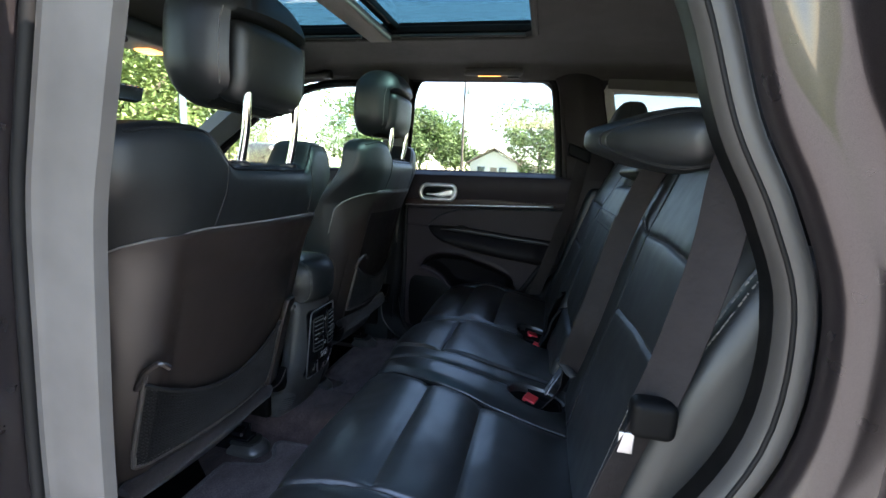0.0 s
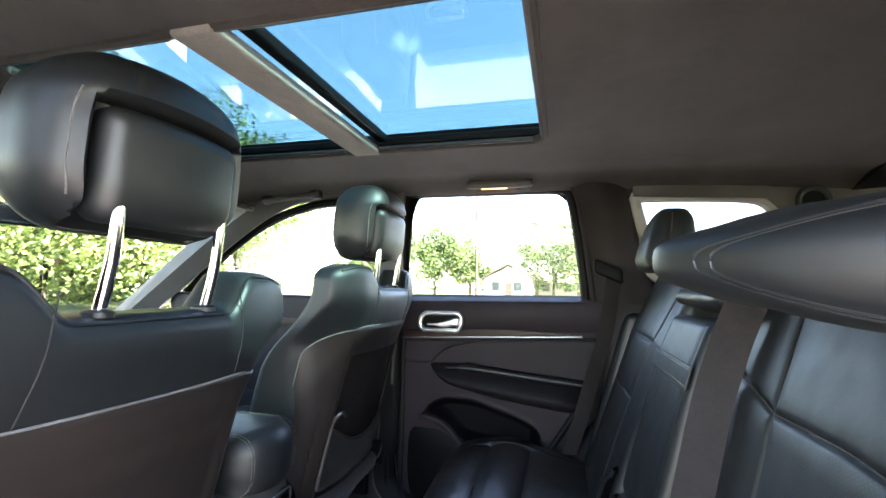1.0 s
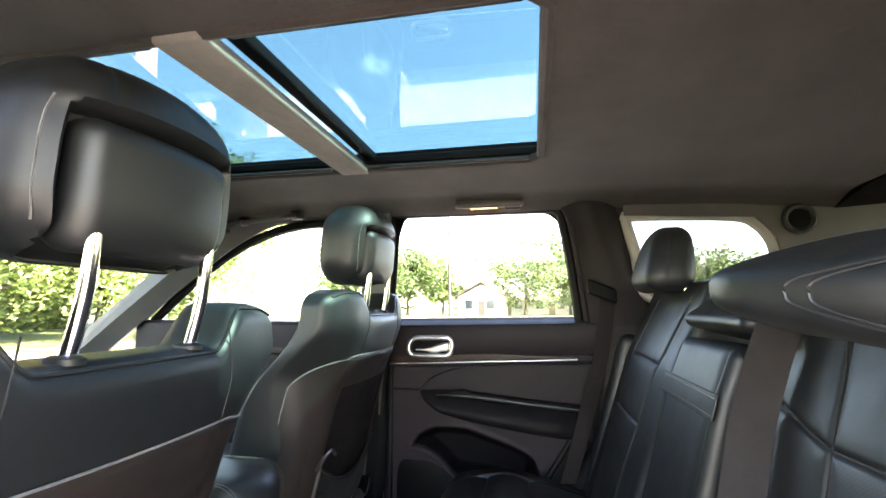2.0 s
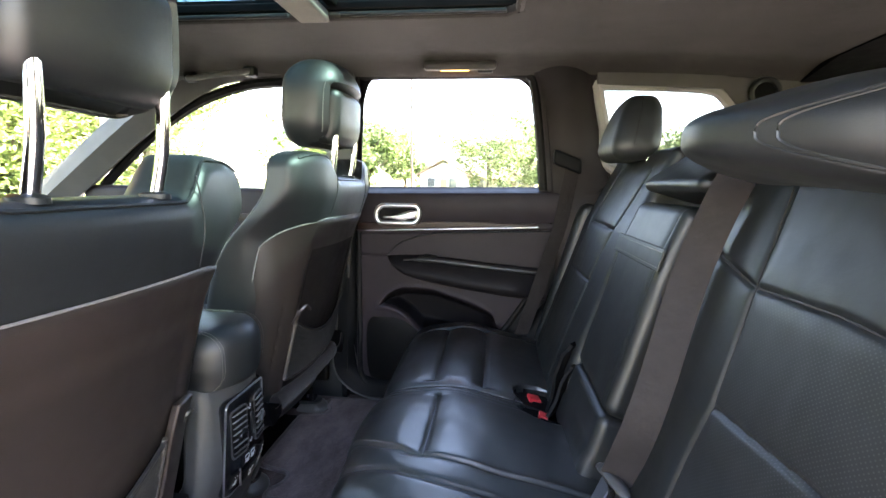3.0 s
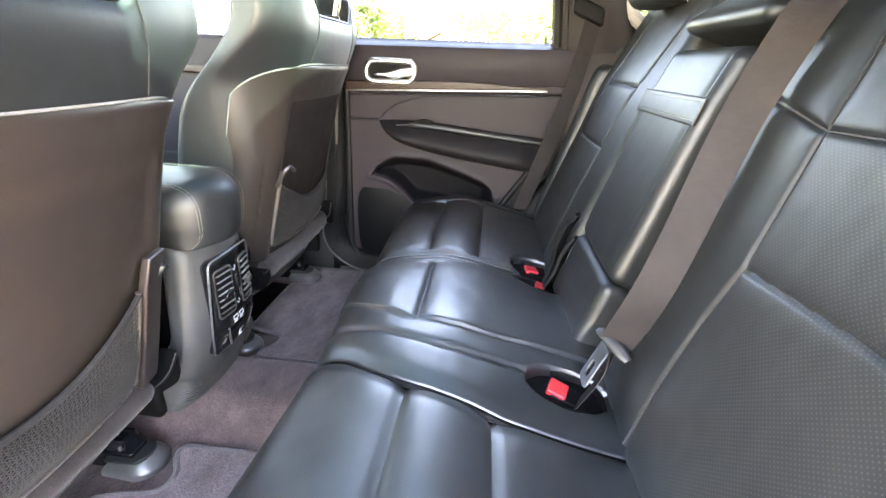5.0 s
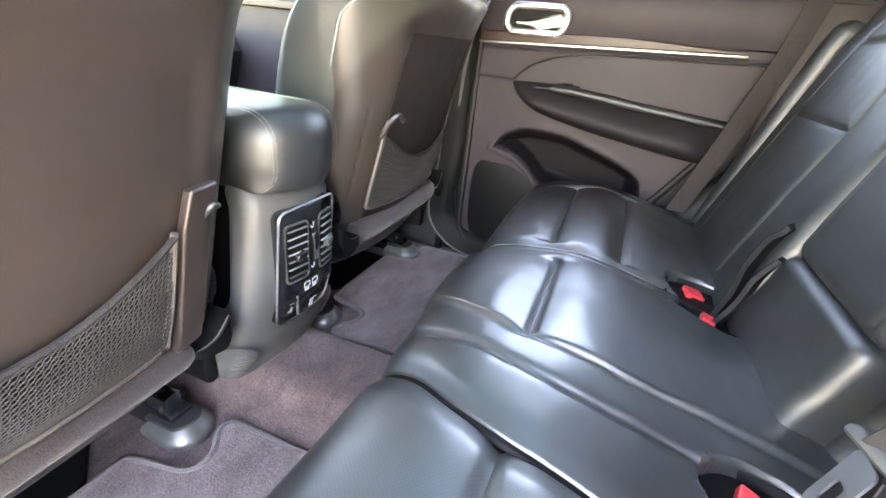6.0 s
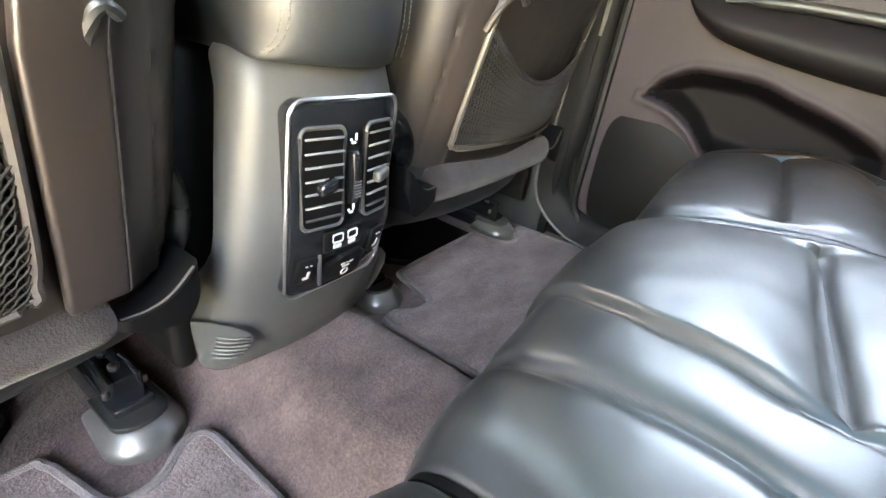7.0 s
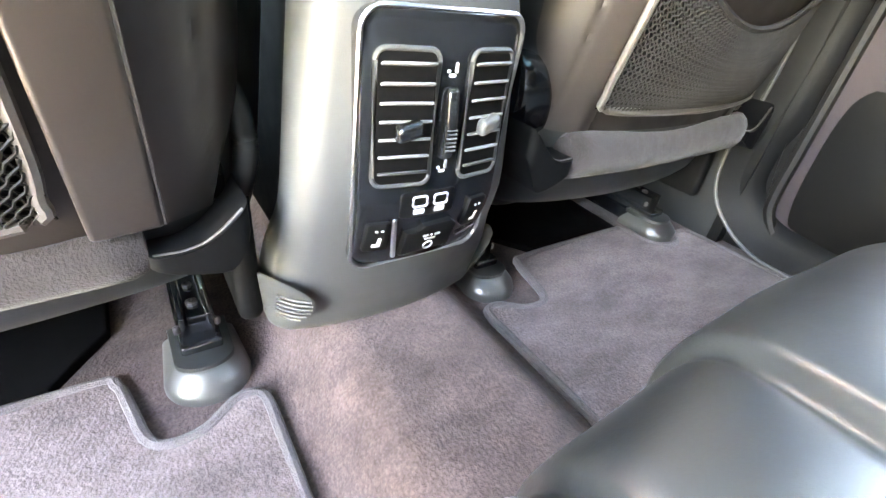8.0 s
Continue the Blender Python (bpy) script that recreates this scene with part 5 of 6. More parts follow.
def rear_bench():
    b = thing("rear_bench", (0.6, 0, 0.49), "black leather rear bench seat with perforated panels", "car seat")
    near_edge, far_edge = (lambda x: -0.70), (lambda x: 0.70)
    seam_a, seam_b = (lambda x: lerp_table([(0.22, -0.125), (0.27, -0.132), (0.33, -0.145), (0.36, -0.158), (0.42, -0.173), (0.50, -0.178), (0.60, -0.182)], x)), (lambda x: 0.128 + 0.02 * (x - 0.24))
    pad_edge = lambda x: lerp_table([(0.22, -0.035), (0.25, -0.055), (0.28, -0.070), (0.33, -0.092), (0.38, -0.112), (0.50, -0.122), (0.64, -0.117)], x)
    outer_n, outer_f = (lambda x: -0.625 - 0.03 * (x - 0.3)), (lambda x: 0.615 + 0.03 * (x - 0.3))
    holes = lambda c: 1 if outer_n(c.x) + 0.008 < c.y < near_split(c.x) - 0.012 and c.z > 0.66 and c.x < 0.62 else 0
    part("seat_cushion", cushion_geo(near_edge, near_split, [(0.384, -0.62, -0.20), (0.508, -0.62, -0.20)], [(outer_n, 1.0)]), [LEATHER_WORN, LEATHER_HOLES_FLAT], b, "perforated leather cushion", zone=holes)
    part("middle_cushion", cushion_geo(near_split, far_split, [(0.374, -0.108, 0.120)], [(seam_a, 0.8), (lambda x: seam_a(x) - 0.006, 0.4), (pad_edge, 0.5), (seam_b, 0.9), (lambda x: 0.160, 0.6)], [(0.622, -0.196, 0.062, 0.042, 0.034), (0.622, 0.155, 0.06, 0.045, 0.030)], (pad_edge, seam_b)), LEATHER_WORN, b, "smooth leather middle cushion with a raised pad")
    part("seat_cushion", cushion_geo(far_split, far_edge, [(0.350, 0.215, 0.62), (0.475, 0.215, 0.62)], [(outer_f, 1.0)], [(0.612, 0.235, 0.06, 0.045, 0.030)]), LEATHER_WORN, b, "smooth leather cushion")

    for line in (near_split, far_split):
        part("cushion_seam", tube([(p + d * -0.012).to_tuple()[:1] + (line(p.x),) + (p + d * -0.012).to_tuple()[2:] for p, d in cushion_line(6)], 0.0045, 6), MATTE, b, "dark gap between the cushions")
    # dark trays round the buckles
    for x, y, rx, ry in ((0.616, -0.196, 0.062, 0.040), (0.612, 0.200, 0.062, 0.074)):
        ring = lambda k, z: [(x + rx * k * math.copysign(abs(math.cos(a)) ** 0.6, math.cos(a)), y + ry * k * math.copysign(abs(math.sin(a)) ** 0.6, math.sin(a)) - 0.25 * rx * math.cos(a) * 0.6, z - 0.17 * rx * math.cos(a)) for a in [2 * math.pi * j / 28 for j in range(28)]]
        part("buckle_tray", loft([ring(1.05, 0.764), ring(1.03, 0.773), ring(0.98, 0.774), ring(0.92, 0.752), ring(0.88, 0.742)]), MATTE, b, "matt black buckle tray")

    def backrest(name, y0, y1, z0, z1, depth, seams, zone, label="", proud=0.0, upright=0.0, fine=0.0036, edge=0.04):
        """seams: polylines in (y, z) that are sunk into the padding."""
        w, h = y1 - y0, z1 - z0
        raw = rounded((-depth, y0, z0), (0.0, y1, z1), edge, (2, max(12, int(w / fine)), max(12, int(h / (fine * 1.1)))), 5)
        segs = [(Vector((a[0], a[1])), Vector((c[0], c[1]))) for line in seams for a, c in zip(line, line[1:])]

        def fn(p):
            out = p.x + proud + upright * (1.19 - p.z)
            if p.x > -depth * 0.5:
                q = Vector((p.y, p.z))
                dmin = 1.0
                for a, c in segs:
                    ab = c - a
                    t = max(0.0, min(1.0, (q - a).dot(ab) / ab.dot(ab)))
                    dmin = min(dmin, (q - a - ab * t).length)
                out -= 0.0045 * bell(dmin, 0.0036) + 0.0022 * bell(dmin, 0.014)
                out += 0.012 * max(0, math.sin(math.pi * (p.y - y0) / w)) ** 1.0 * max(0, math.sin(math.pi * (p.z - z0) / h)) ** 0.5 - 0.004
                out += 0.0012 * noise.noise((p.y * 9, p.z * 9, 7.7)) + 0.0005 * noise.noise((p.y * 40, p.z * 26, 2.2))
            return back_point(p.y, p.z, out)
        return part(name, warped(raw, fn), [LEATHER, LEATHER_HOLES_BACK], b, label, zone=zone)

    inner = [(-0.205, 1.335), (-0.239, 1.298), (-0.258, 1.235), (-0.271, 1.180), (-0.278, 1.11), (-0.287, 1.034), (-0.277, 0.954), (-0.274, 0.86), (-0.280, 0.76)]
    outer = [(-0.50, 1.335), (-0.515, 1.26), (-0.538, 1.16), (-0.551, 1.088), (-0.557, 1.04), (-0.560, 0.98), (-0.560, 0.76)]
    mid1, mid2 = [(-0.271, 1.180), (-0.40, 1.183), (-0.538, 1.174)], [(-0.287, 1.034), (-0.45, 1.046), (-0.557, 1.042)]
    tick = [(-0.150, 1.203), (-0.271, 1.180)]
    rim = lambda line, z: lerp_table([(p[1], p[0]) for p in reversed(line)], z)
    part_holes = lambda c: 1 if rim(outer, c.z) + 0.004 < c.y < rim(inner, c.z) - 0.004 and c.z < 1.176 and c.x < 0.800 + LEAN * (c.z - 1.185) + 0.03 else 0
    backrest("backrest", -0.655, -0.100, 0.73, 1.335, 0.13, [inner, mid1, mid2, tick], part_holes, "leather backrest with perforated middle panel", fine=0.0024)
    backrest("backrest", 0.195, 0.655, 0.73, 1.390, 0.13, [[(0.275, 1.33), (0.290, 1.22), (0.315, 1.10), (0.325, 0.78)], [(0.53, 1.33), (0.55, 1.21), (0.58, 1.06), (0.58, 0.78)], [(0.292, 1.187), (0.552, 1.190)], [(0.32, 1.05), (0.58, 1.05)]], lambda c: 0, "leather backrest", 0.024, 0.06, edge=0.022)
    part("backrest_seam", stitches([back_point(y, z, 0.0022) for y, z in outer[2:]], 0.007, 0.0055, 0.0007), THREAD, b, "grey seam thread")
    for line in (inner, mid1, tick):
        part("backrest_seam", tube([back_point(y, z, 0.0005) for y, z in line], 0.0009, 5), SEAM, b, "dark seam thread")
    # centre: folded armrest with strap, block at its foot, low headrest above
    backrest("middle_backrest", -0.088, 0.192, 0.73, 1.27, 0.12, [], lambda c: 0, "leather frame of the folded armrest", -0.012, edge=0.02)
    part("centre_armrest", warped(rounded((-0.06, -0.066, 0.885), (0.030, 0.196, 1.262), 0.022, (2, 30, 40), 4), lambda p: back_point(p.y, p.z, p.x + 0.002 - 0.003 * bell(abs(p.y - 0.065) - 0.108, 0.004) + 0.0015 * noise.noise((p.y * 12, p.z * 12, 1)))), LEATHER, b, "folded leather centre armrest")
    part("armrest_foot", warped(rounded((-0.06, -0.066, 0.74), (0.034, 0.196, 0.886), 0.018, (2, 10, 8), 4), lambda p: back_point(p.y, p.z, p.x + 0.004 * (p.z < 0.8))), LEATHER, b, "leather block below the armrest")
    part("armrest_strap", warped(rounded((0.029, -0.067, 1.148), (0.0335, 0.197, 1.186), 0.002, (1, 8, 3)), lambda p: back_point(p.y, p.z, p.x + 0.002)), LEATHER, b, "leather pull strap")
    for dz in (1.1485, 1.1545, 1.180, 1.186):
        part("strap_seam", tube([back_point(y, dz, 0.0352) for y in span(-0.064, 0.194, 20)], 0.0009, 5), SEAM if dz < 1.15 or dz > 1.185 else THREAD, b, "seam thread")

    def pillow(p):
        q = (p.y - 0.022) / 0.135
        return back_point(p.y + 0.03 * smooth01(1.29, 1.37, p.z), p.z - 0.014 * abs(q) ** 3 * smooth01(1.29, 1.35, p.z), p.x - 0.080 * smooth01(1.284, 1.42, p.z) ** 0.8)
    part("middle_headrest", warped(rounded((-0.075, -0.113, 1.279), (0.054, 0.157, 1.402), 0.020, (4, 18, 10), 5), pillow), LEATHER, b, "low leather middle headrest")

    # upright far headrest and forward-folded near headrest
    def head(p):
        hz = (p.z - 1.350) / 0.18
        return Vector((0.822 + 0.16 * (p.z - 1.35) + p.x * (1 - 0.25 * smooth01(0.3, 1.0, hz)), 0.428 + p.y * (0.86 - 0.22 * smooth01(0.2, 1.0, hz)), p.z - 0.02 * (p.y / 0.14) ** 2 * smooth01(0.5, 1, hz)))
    part("headrest", warped(rounded((-0.058, -0.125, 1.362), (0.058, 0.125, 1.530), 0.042, (4, 14, 8), 5), head), LEATHER, b, "upright black leather headrest")
    for dx in (-0.012,):
        part("headrest_seam", tube([head(Vector((dx, y, z))) for y, z in [(-0.1255, k) for k in span(1.395, 1.490, 8)]] + [head(Vector((dx, -0.1255 + 0.042 * (1 - math.cos(a)), 1.488 + 0.0425 * math.sin(a)))) for a in span(0.2, 1.5, 5)], 0.0013, 5), SEAM, b, "dark seam thread")
    for v in (-0.075, 0.075):
        part("headrest_post", tube([(0.862, 0.425 + v, 1.34), (0.862, 0.425 + v, 1.41)], 0.007, 10), CHROME, b, "chrome headrest post")

    def plan(a, k):
        """The folded headrest from above: blunt inboard, drawn back on its outboard side."""
        cx, cy = math.copysign(abs(math.cos(a)) ** 0.75, math.cos(a)), math.copysign(abs(math.sin(a)) ** 0.75, math.sin(a))
        y = -0.452 + 0.150 * k * cy
        return 0.756 + 0.104 * k * cx + 0.075 * smooth01(-0.40, -0.62, y) * smooth01(0.6, -1.0, cx), y

    def folded(a, w, k=1.0):
        """a: round its edge; w: from its lower face (-1) to its upper one (1)."""
        x, y = plan(a, k * (1 - abs(w) ** 3.2) ** 0.42 * 0.40 + 0.60 * k if abs(w) < 1 else 0.60 * k)
        u = smooth01(0.66, 0.76, x)
        half = 0.023 + 0.019 * u - 0.034 * smooth01(0.755, 0.885, x)
        return Vector((x, y, 1.341 - 0.010 * smooth01(-0.36, -0.58, y) + half * w + 0.004 * (w > 0) * (1 - k)))
    angles = [2 * math.pi * k / 64 for k in range(64)]
    rings = [[folded(a, -1, k) for a in angles] for k in (0.03, 0.3, 0.6, 0.85)] + [[folded(a, math.sin(t)) for a in angles] for t in span(-1.45, 1.45, 22)] + [[folded(a, 1, k) for a in angles] for k in (0.85, 0.6, 0.3, 0.03)]
    part("folded_headrest", loft(rings), LEATHER, b, "black leather headrest folded forward")

    def face(c, k, out):
        """On the drawn-back outboard side, c round the panel's edge."""
        a = 4.30 + 1.00 * k * math.copysign(abs(math.cos(c)) ** 0.62, math.cos(c))
        p = folded(a, 0.76 * k * math.copysign(abs(math.sin(c)) ** 0.62, math.sin(c)))
        return p + (p - Vector((0.757, -0.452, p.z))).normalized() * out
    part("headrest_side", loft([[face(c, k, 0.0012 + 0.009 * (1 - k * k) ** 0.8) for c in angles] for k in (1.0, 0.9, 0.75, 0.5, 0.25, 0.02)]), LEATHER, b, "smooth oval side panel of the headrest")
    for k in (1.02, 1.09):
        part("headrest_piping", tube([face(c, k, 0.0004) for c in angles], 0.0014, 6, True), LEATHER, b, "piped edge of the headrest")
    # outer side bolsters
    for s in (-1, 1):
        bol = warped(rounded((-0.12, -0.716, 0.73), (0.040, -0.660, 1.235), 0.027, (3, 4, 22), 4), lambda p: back_point(p.y, p.z, p.x - 0.015 + (0.022 if s > 0 else -0.035 * smooth01(1.0, 1.26, p.z))))
        part("side_bolster", side(bol, s), LEATHER, b, "stitched leather side bolster")
        for k in (0.0, 0.009) if s < 0 else ():
            part("bolster_seam", side(stitches([back_point(-0.690 - k, z, 0.0270 + (0.022 if s > 0 else -0.035 * smooth01(1.0, 1.26, z)) - 40 * k ** 2) for z in span(0.80, 1.22, 20)], 0.007, 0.0055, 0.0009), s), THREAD, b, "grey seam thread")


rear_bench()


def seat_belts():
    w = thing("seat_belt", (0.72, -0.15, 0.79), "dark grey middle seat belt with steel latch plate", "seat belt", "rear seat belts")
    path = curve_through([back_point(-0.140, 1.345, 0.0), back_point(-0.147, 1.306, 0.024), back_point(-0.158, 1.177, 0.024), back_point(-0.181, 1.019, 0.024), back_point(-0.187, 0.932, 0.024), (0.688, -0.168, 0.846)], 6)
    facing = [((path[min(i + 1, len(path) - 1)] - path[max(i - 1, 0)]).cross(Vector((0.36, 0.90, -0.25))).normalized() * 0.0245) for i in range(len(path))]
    part("webbing", ribbon(path, facing, 0.0016), WEBBING, w)
    lp = path[-1]
    part("webbing", ribbon(curve_through([lp + Vector((-0.004, -0.004, -0.004)), lp + Vector((-0.010, -0.010, -0.045)), (0.636, -0.212, 0.760)], 4), (0.010, 0.020, 0.0), 0.0016), WEBBING, w)
    part("latch_head", tube([lp + Vector((0.010, -0.033, -0.006)), lp + Vector((0.004, -0.025, -0.001)), lp + Vector((-0.014, 0.025, 0.003)), lp + Vector((-0.018, 0.033, 0.000))], [0.007, 0.011, 0.011, 0.007], 10, flat=0.7), CONSOLE, w, "grey plastic latch head")
    plate_at = lambda a, k, d: (lp.x - 0.014 - 0.50 * k - d * 0.8, lp.y - 0.003 + a - 0.40 * k, lp.z - 0.004 - 0.78 * k + d * 0.5)
    oring = rect2(-0.017, 0.0, 0.017, 0.064, 0.006)
    iring = rect2(-0.007, 0.028, 0.007, 0.052, 0.004)
    rings = [[plate_at(a, k, d) for a, k in r] for r, d in ((oring, 0), (oring, 0.003), (iring, 0.003), (iring, 0))]
    part("latch_plate", loft(rings, loop=True), STEEL, w, "bright steel tongue")
    for x, y, turn, sc in ((0.614, -0.192, -18, 1.0), (0.606, 0.240, 10, 1.0), (0.620, 0.162, -10, 0.75)):
        bk = thing("belt_buckle", (x, y, 0.75), "black belt buckle with red release button", "belt buckle", "belt buckles")
        m = Matrix.Translation((x, y, 0.758)) @ Matrix.Rotation(radians(turn), 4, "Z") @ Matrix.Rotation(radians(14), 4, "Y") @ Matrix.Scale(sc, 4)
        part("body", moved(rounded((-0.016, -0.019, -0.020), (0.062, 0.019, 0.010), 0.006, (3, 2, 2)), m), MATTE, bk)
        part("button", moved(rounded((-0.022, -0.0165, -0.012), (0.008, 0.0165, 0.0135), 0.003, (2, 2, 1)), m), RED, bk, "red release button")
    loose = thing("seat_belt", (0.69, 0.215, 0.79), "black belt stalk with a loose fabric sleeve between the backrests", "seat belt", "rear seat belts")
    part("sleeve", ribbon(curve_through([(0.694, 0.226, 0.925), (0.676, 0.222, 0.900), (0.660, 0.216, 0.860), (0.654, 0.208, 0.815), (0.640, 0.196, 0.765)], 5), [Vector((0.016, 0.020, 0.004 * math.sin(k * 0.9))) for k in range(21)], 0.008), MATTE, loose)
    part("sleeve", ribbon(curve_through([(0.690, 0.200, 0.880), (0.668, 0.194, 0.845), (0.655, 0.186, 0.800), (0.632, 0.172, 0.762)], 5), (0.012, 0.018, 0.0), 0.007), MATTE, loose)
    far = thing("seat_belt", (0.7, 0.70, 0.80), "dark grey outer seat belt running down from the pillar", "seat belt", "rear seat belts")
    part("webbing", ribbon(curve_through([(0.736, 0.672, 1.39), (0.725, 0.672, 1.30), (0.705, 0.678, 1.17), (0.680, 0.676, 1.08), (0.629, 0.670, 0.905), (0.592, 0.662, 0.79)], 6), (0.024, 0.006, 0.0), 0.0016), WEBBING, far)
    part("guide", warped(rounded((0.672, 0.655, 1.362), (0.760, 0.690, 1.410), 0.01, (4, 2, 2)), lambda p: (p.x, p.y, p.z - 0.40 * (p.x - 0.685))), MATTE, far, "black belt guide")
    near = thing("seat_belt", (0.72, -0.70, 0.80), "dark grey outer seat belt hanging beside the backrest", "seat belt", "rear seat belts")
    part("webbing", ribbon(curve_through([(0.800, -0.655, 1.36), (0.779, -0.680, 1.30), (0.768, -0.692, 1.21), (0.744, -0.700, 1.10), (0.725, -0.706, 1.04)], 6), (0.017, -0.016, 0.003), 0.0016), WEBBING, near)
    part("webbing", ribbon(curve_through([(0.725, -0.710, 1.04), (0.70, -0.714, 0.97), (0.675, -0.71, 0.87), (0.655, -0.70, 0.78)], 5), (0.018, 0.010, 0.0), 0.0016), WEBBING, near)
    part("latch_head", warped(rounded((0.705, -0.728, 1.020), (0.750, -0.700, 1.062), 0.010, (2, 2, 2)), lambda p: p), MATTE, near, "black latch head")
    part("latch_plate", rounded((0.696, -0.722, 1.000), (0.712, -0.718, 1.024), 0.0015), STEEL, near, "bright steel tongue")


seat_belts()


# ------------------------------------------------------------------ fittings on the ceiling
def ceiling_fittings():
    for s in (1,):
        y, z = 0.648, 1.676
        l = thing("reading_lamp", (0.362, s * y, z), "grab handle base with a lit amber reading lamp", "lamp")
        tilt = Matrix.Translation((0.362, s * y, z)) @ Matrix.Rotation(radians(38 * s), 4, "X")
        part("base", moved(rounded((-0.115, -0.022, -0.018), (0.115, 0.022, 0.006), 0.012, (6, 2, 1)), tilt), PILLAR, l, "grey plastic base")
        part("lens", moved(rounded((-0.062, -0.012, -0.022), (0.030, 0.012, -0.014), 0.006, (4, 2, 1)), tilt), AMBER, l, "lit amber lens")
        part("cap", moved(rounded((0.055, -0.016, -0.030), (0.105, 0.016, -0.012), 0.010, (3, 2, 1)), tilt), TRIM, l)
    h = thing("grab_handle", (-0.43, 0.655, 1.67), "grey plastic grab handle above the front window", "grab handle")
    part("grip", tube(curve_through([(-0.565, 0.650, 1.640), (-0.545, 0.625, 1.630), (-0.45, 0.615, 1.638), (-0.365, 0.625, 1.648), (-0.345, 0.650, 1.660)], 5), 0.010, 8), PILLAR, h)
    part("mount", rounded((-0.585, 0.640, 1.625), (-0.540, 0.672, 1.660), 0.010), TRIM, h)
    part("mount", rounded((-0.370, 0.640, 1.640), (-0.325, 0.672, 1.675), 0.010), TRIM, h)
    c = thing("overhead_console", (-0.66, 0, 1.62), "grey overhead console with lit amber map lamps", "lamp")
    part("housing", warped(rounded((-0.73, -0.12, 1.605), (-0.56, 0.12, 1.66), 0.02, (4, 6, 2)), lambda p: p), PILLAR, c)
    for y in (-0.07, 0.07):
        part("lens", rounded((-0.69, y - 0.03, 1.598), (-0.63, y + 0.03, 1.608), 0.006), AMBER, c, "lit amber lens")
    m = thing("rear_view_mirror", (-0.70, -0.11, 1.47), "black interior rear view mirror", "mirror")
    part("case", warped(rounded((-0.70, -0.25, 1.437), (-0.665, 0.02, 1.487), 0.016, (2, 6, 2)), lambda p: (p.x + 0.22 * (p.y + 0.11) + 0.25 * (p.z - 1.46), p.y, p.z)), MATTE, m)
    part("glass", warped(rounded((-0.666, -0.242, 1.442), (-0.662, 0.012, 1.482), 0.002), lambda p: (p.x + 0.22 * (p.y + 0.11) + 0.25 * (p.z - 1.46), p.y, p.z)), CHROME, m, "mirror glass")
    part("stem", tube([(-0.69, -0.11, 1.47), (-0.78, -0.05, 1.56)], 0.012, 8), MATTE, m)
    for s in (-1, 1):
        v = thing("sun_visor", (-0.60, s * 0.33, 1.63), "folded grey cloth sun visor", "sun visor", "sun visors")
        part("panel", warped(rounded((-0.72, s * 0.33 - 0.21, 1.612), (-0.53, s * 0.33 + 0.21, 1.630), 0.008, (6, 6, 1)), lambda p: (p.x, p.y, p.z - 0.20 * (p.x + 0.72))), HEADLINING, v)
        part("warning_label", warped(rounded((-0.66, s * 0.40 - 0.05, 1.6105), (-0.61, s * 0.40 + 0.05, 1.6115), 0.0004), lambda p: (p.x, p.y, p.z - 0.20 * (p.x + 0.72))), PRINT, v, "pale printed label")
        part("hinge_rod", tube([(-0.725, s * 0.53, 1.628), (-0.725, s * 0.13, 1.628)], 0.006, 8), TRIM, v)


ceiling_fittings()


# ------------------------------------------------------------------ outside
def ground_mats():
    m = Nodes("grass_lawn")
    m.set(Base_Color=m.ramp(m.noise(0.35, 6), (0.35, (0.050, 0.075, 0.022)), (0.55, (0.085, 0.115, 0.035)), (0.75, (0.16, 0.14, 0.07))), Roughness=0.9)
    m.bump(m.noise(20, 3), 0.6, 0.05)
    a = Nodes("pale_concrete")
    a.set(Base_Color=a.ramp(a.noise(3, 6), (0.3, (0.15, 0.149, 0.150)), (0.7, (0.215, 0.212, 0.210))), Roughness=0.9)
    a.bump(a.noise(80, 3), 0.5, 0.01)
    return m.mat, a.mat


GRASS, ASPHALT = ground_mats()
solid("ground", sheet(lambda u, v: (u, v, 0.0), [-900, -300, -100, -40, -12, 0, 12, 40, 100, 300, 900], [-900, -300, -100, -40, -12, 0, 12, 40, 100, 300, 900]), GRASS, "dry green lawn reaching the horizon", "ground", kind="structure")
solid("road", sheet(lambda u, v: (u, v, 0.02), span(-120, 120, 12), span(-7, 9, 4)), ASPHALT, "grey concrete forecourt", "road", kind="structure")
solid("street", sheet(lambda u, v: (u, v, 0.02), span(-120, 120, 12), span(44, 51, 2)), ASPHALT, "pale grey street", "road", kind="structure")


def foliage_mat(name, a, b):
    m = Nodes(name)
    info = m.node("NewGeometry")
    m.set(Base_Color=m.ramp(info.outputs["Random Per Island"], (0.0, a), (1.0, b)), Roughness=0.6)
    return m.mat


LEAF = foliage_mat("green_leaves", (0.040, 0.080, 0.015), (0.12, 0.19, 0.042))
PALELEAF = foliage_mat("pale_green_leaves", (0.07, 0.105, 0.022), (0.21, 0.27, 0.08))
BARK = plastic_mat("grey_brown_bark", (0.13, 0.10, 0.075), 0.9, 30, 0.02)
POLEWOOD = plastic_mat("weathered_pole_wood", (0.11, 0.088, 0.068), 0.9, 20, 0.01)
SIDING = plastic_mat("cream_siding", (0.62, 0.55, 0.45), 0.8, 6, 0.01)
SHINGLE = plastic_mat("brown_shingles", (0.22, 0.15, 0.11), 0.9, 12, 0.02)
DARKPANE = plastic_mat("dark_window_pane", (0.04, 0.05, 0.06), 0.1, 5, 0.0)


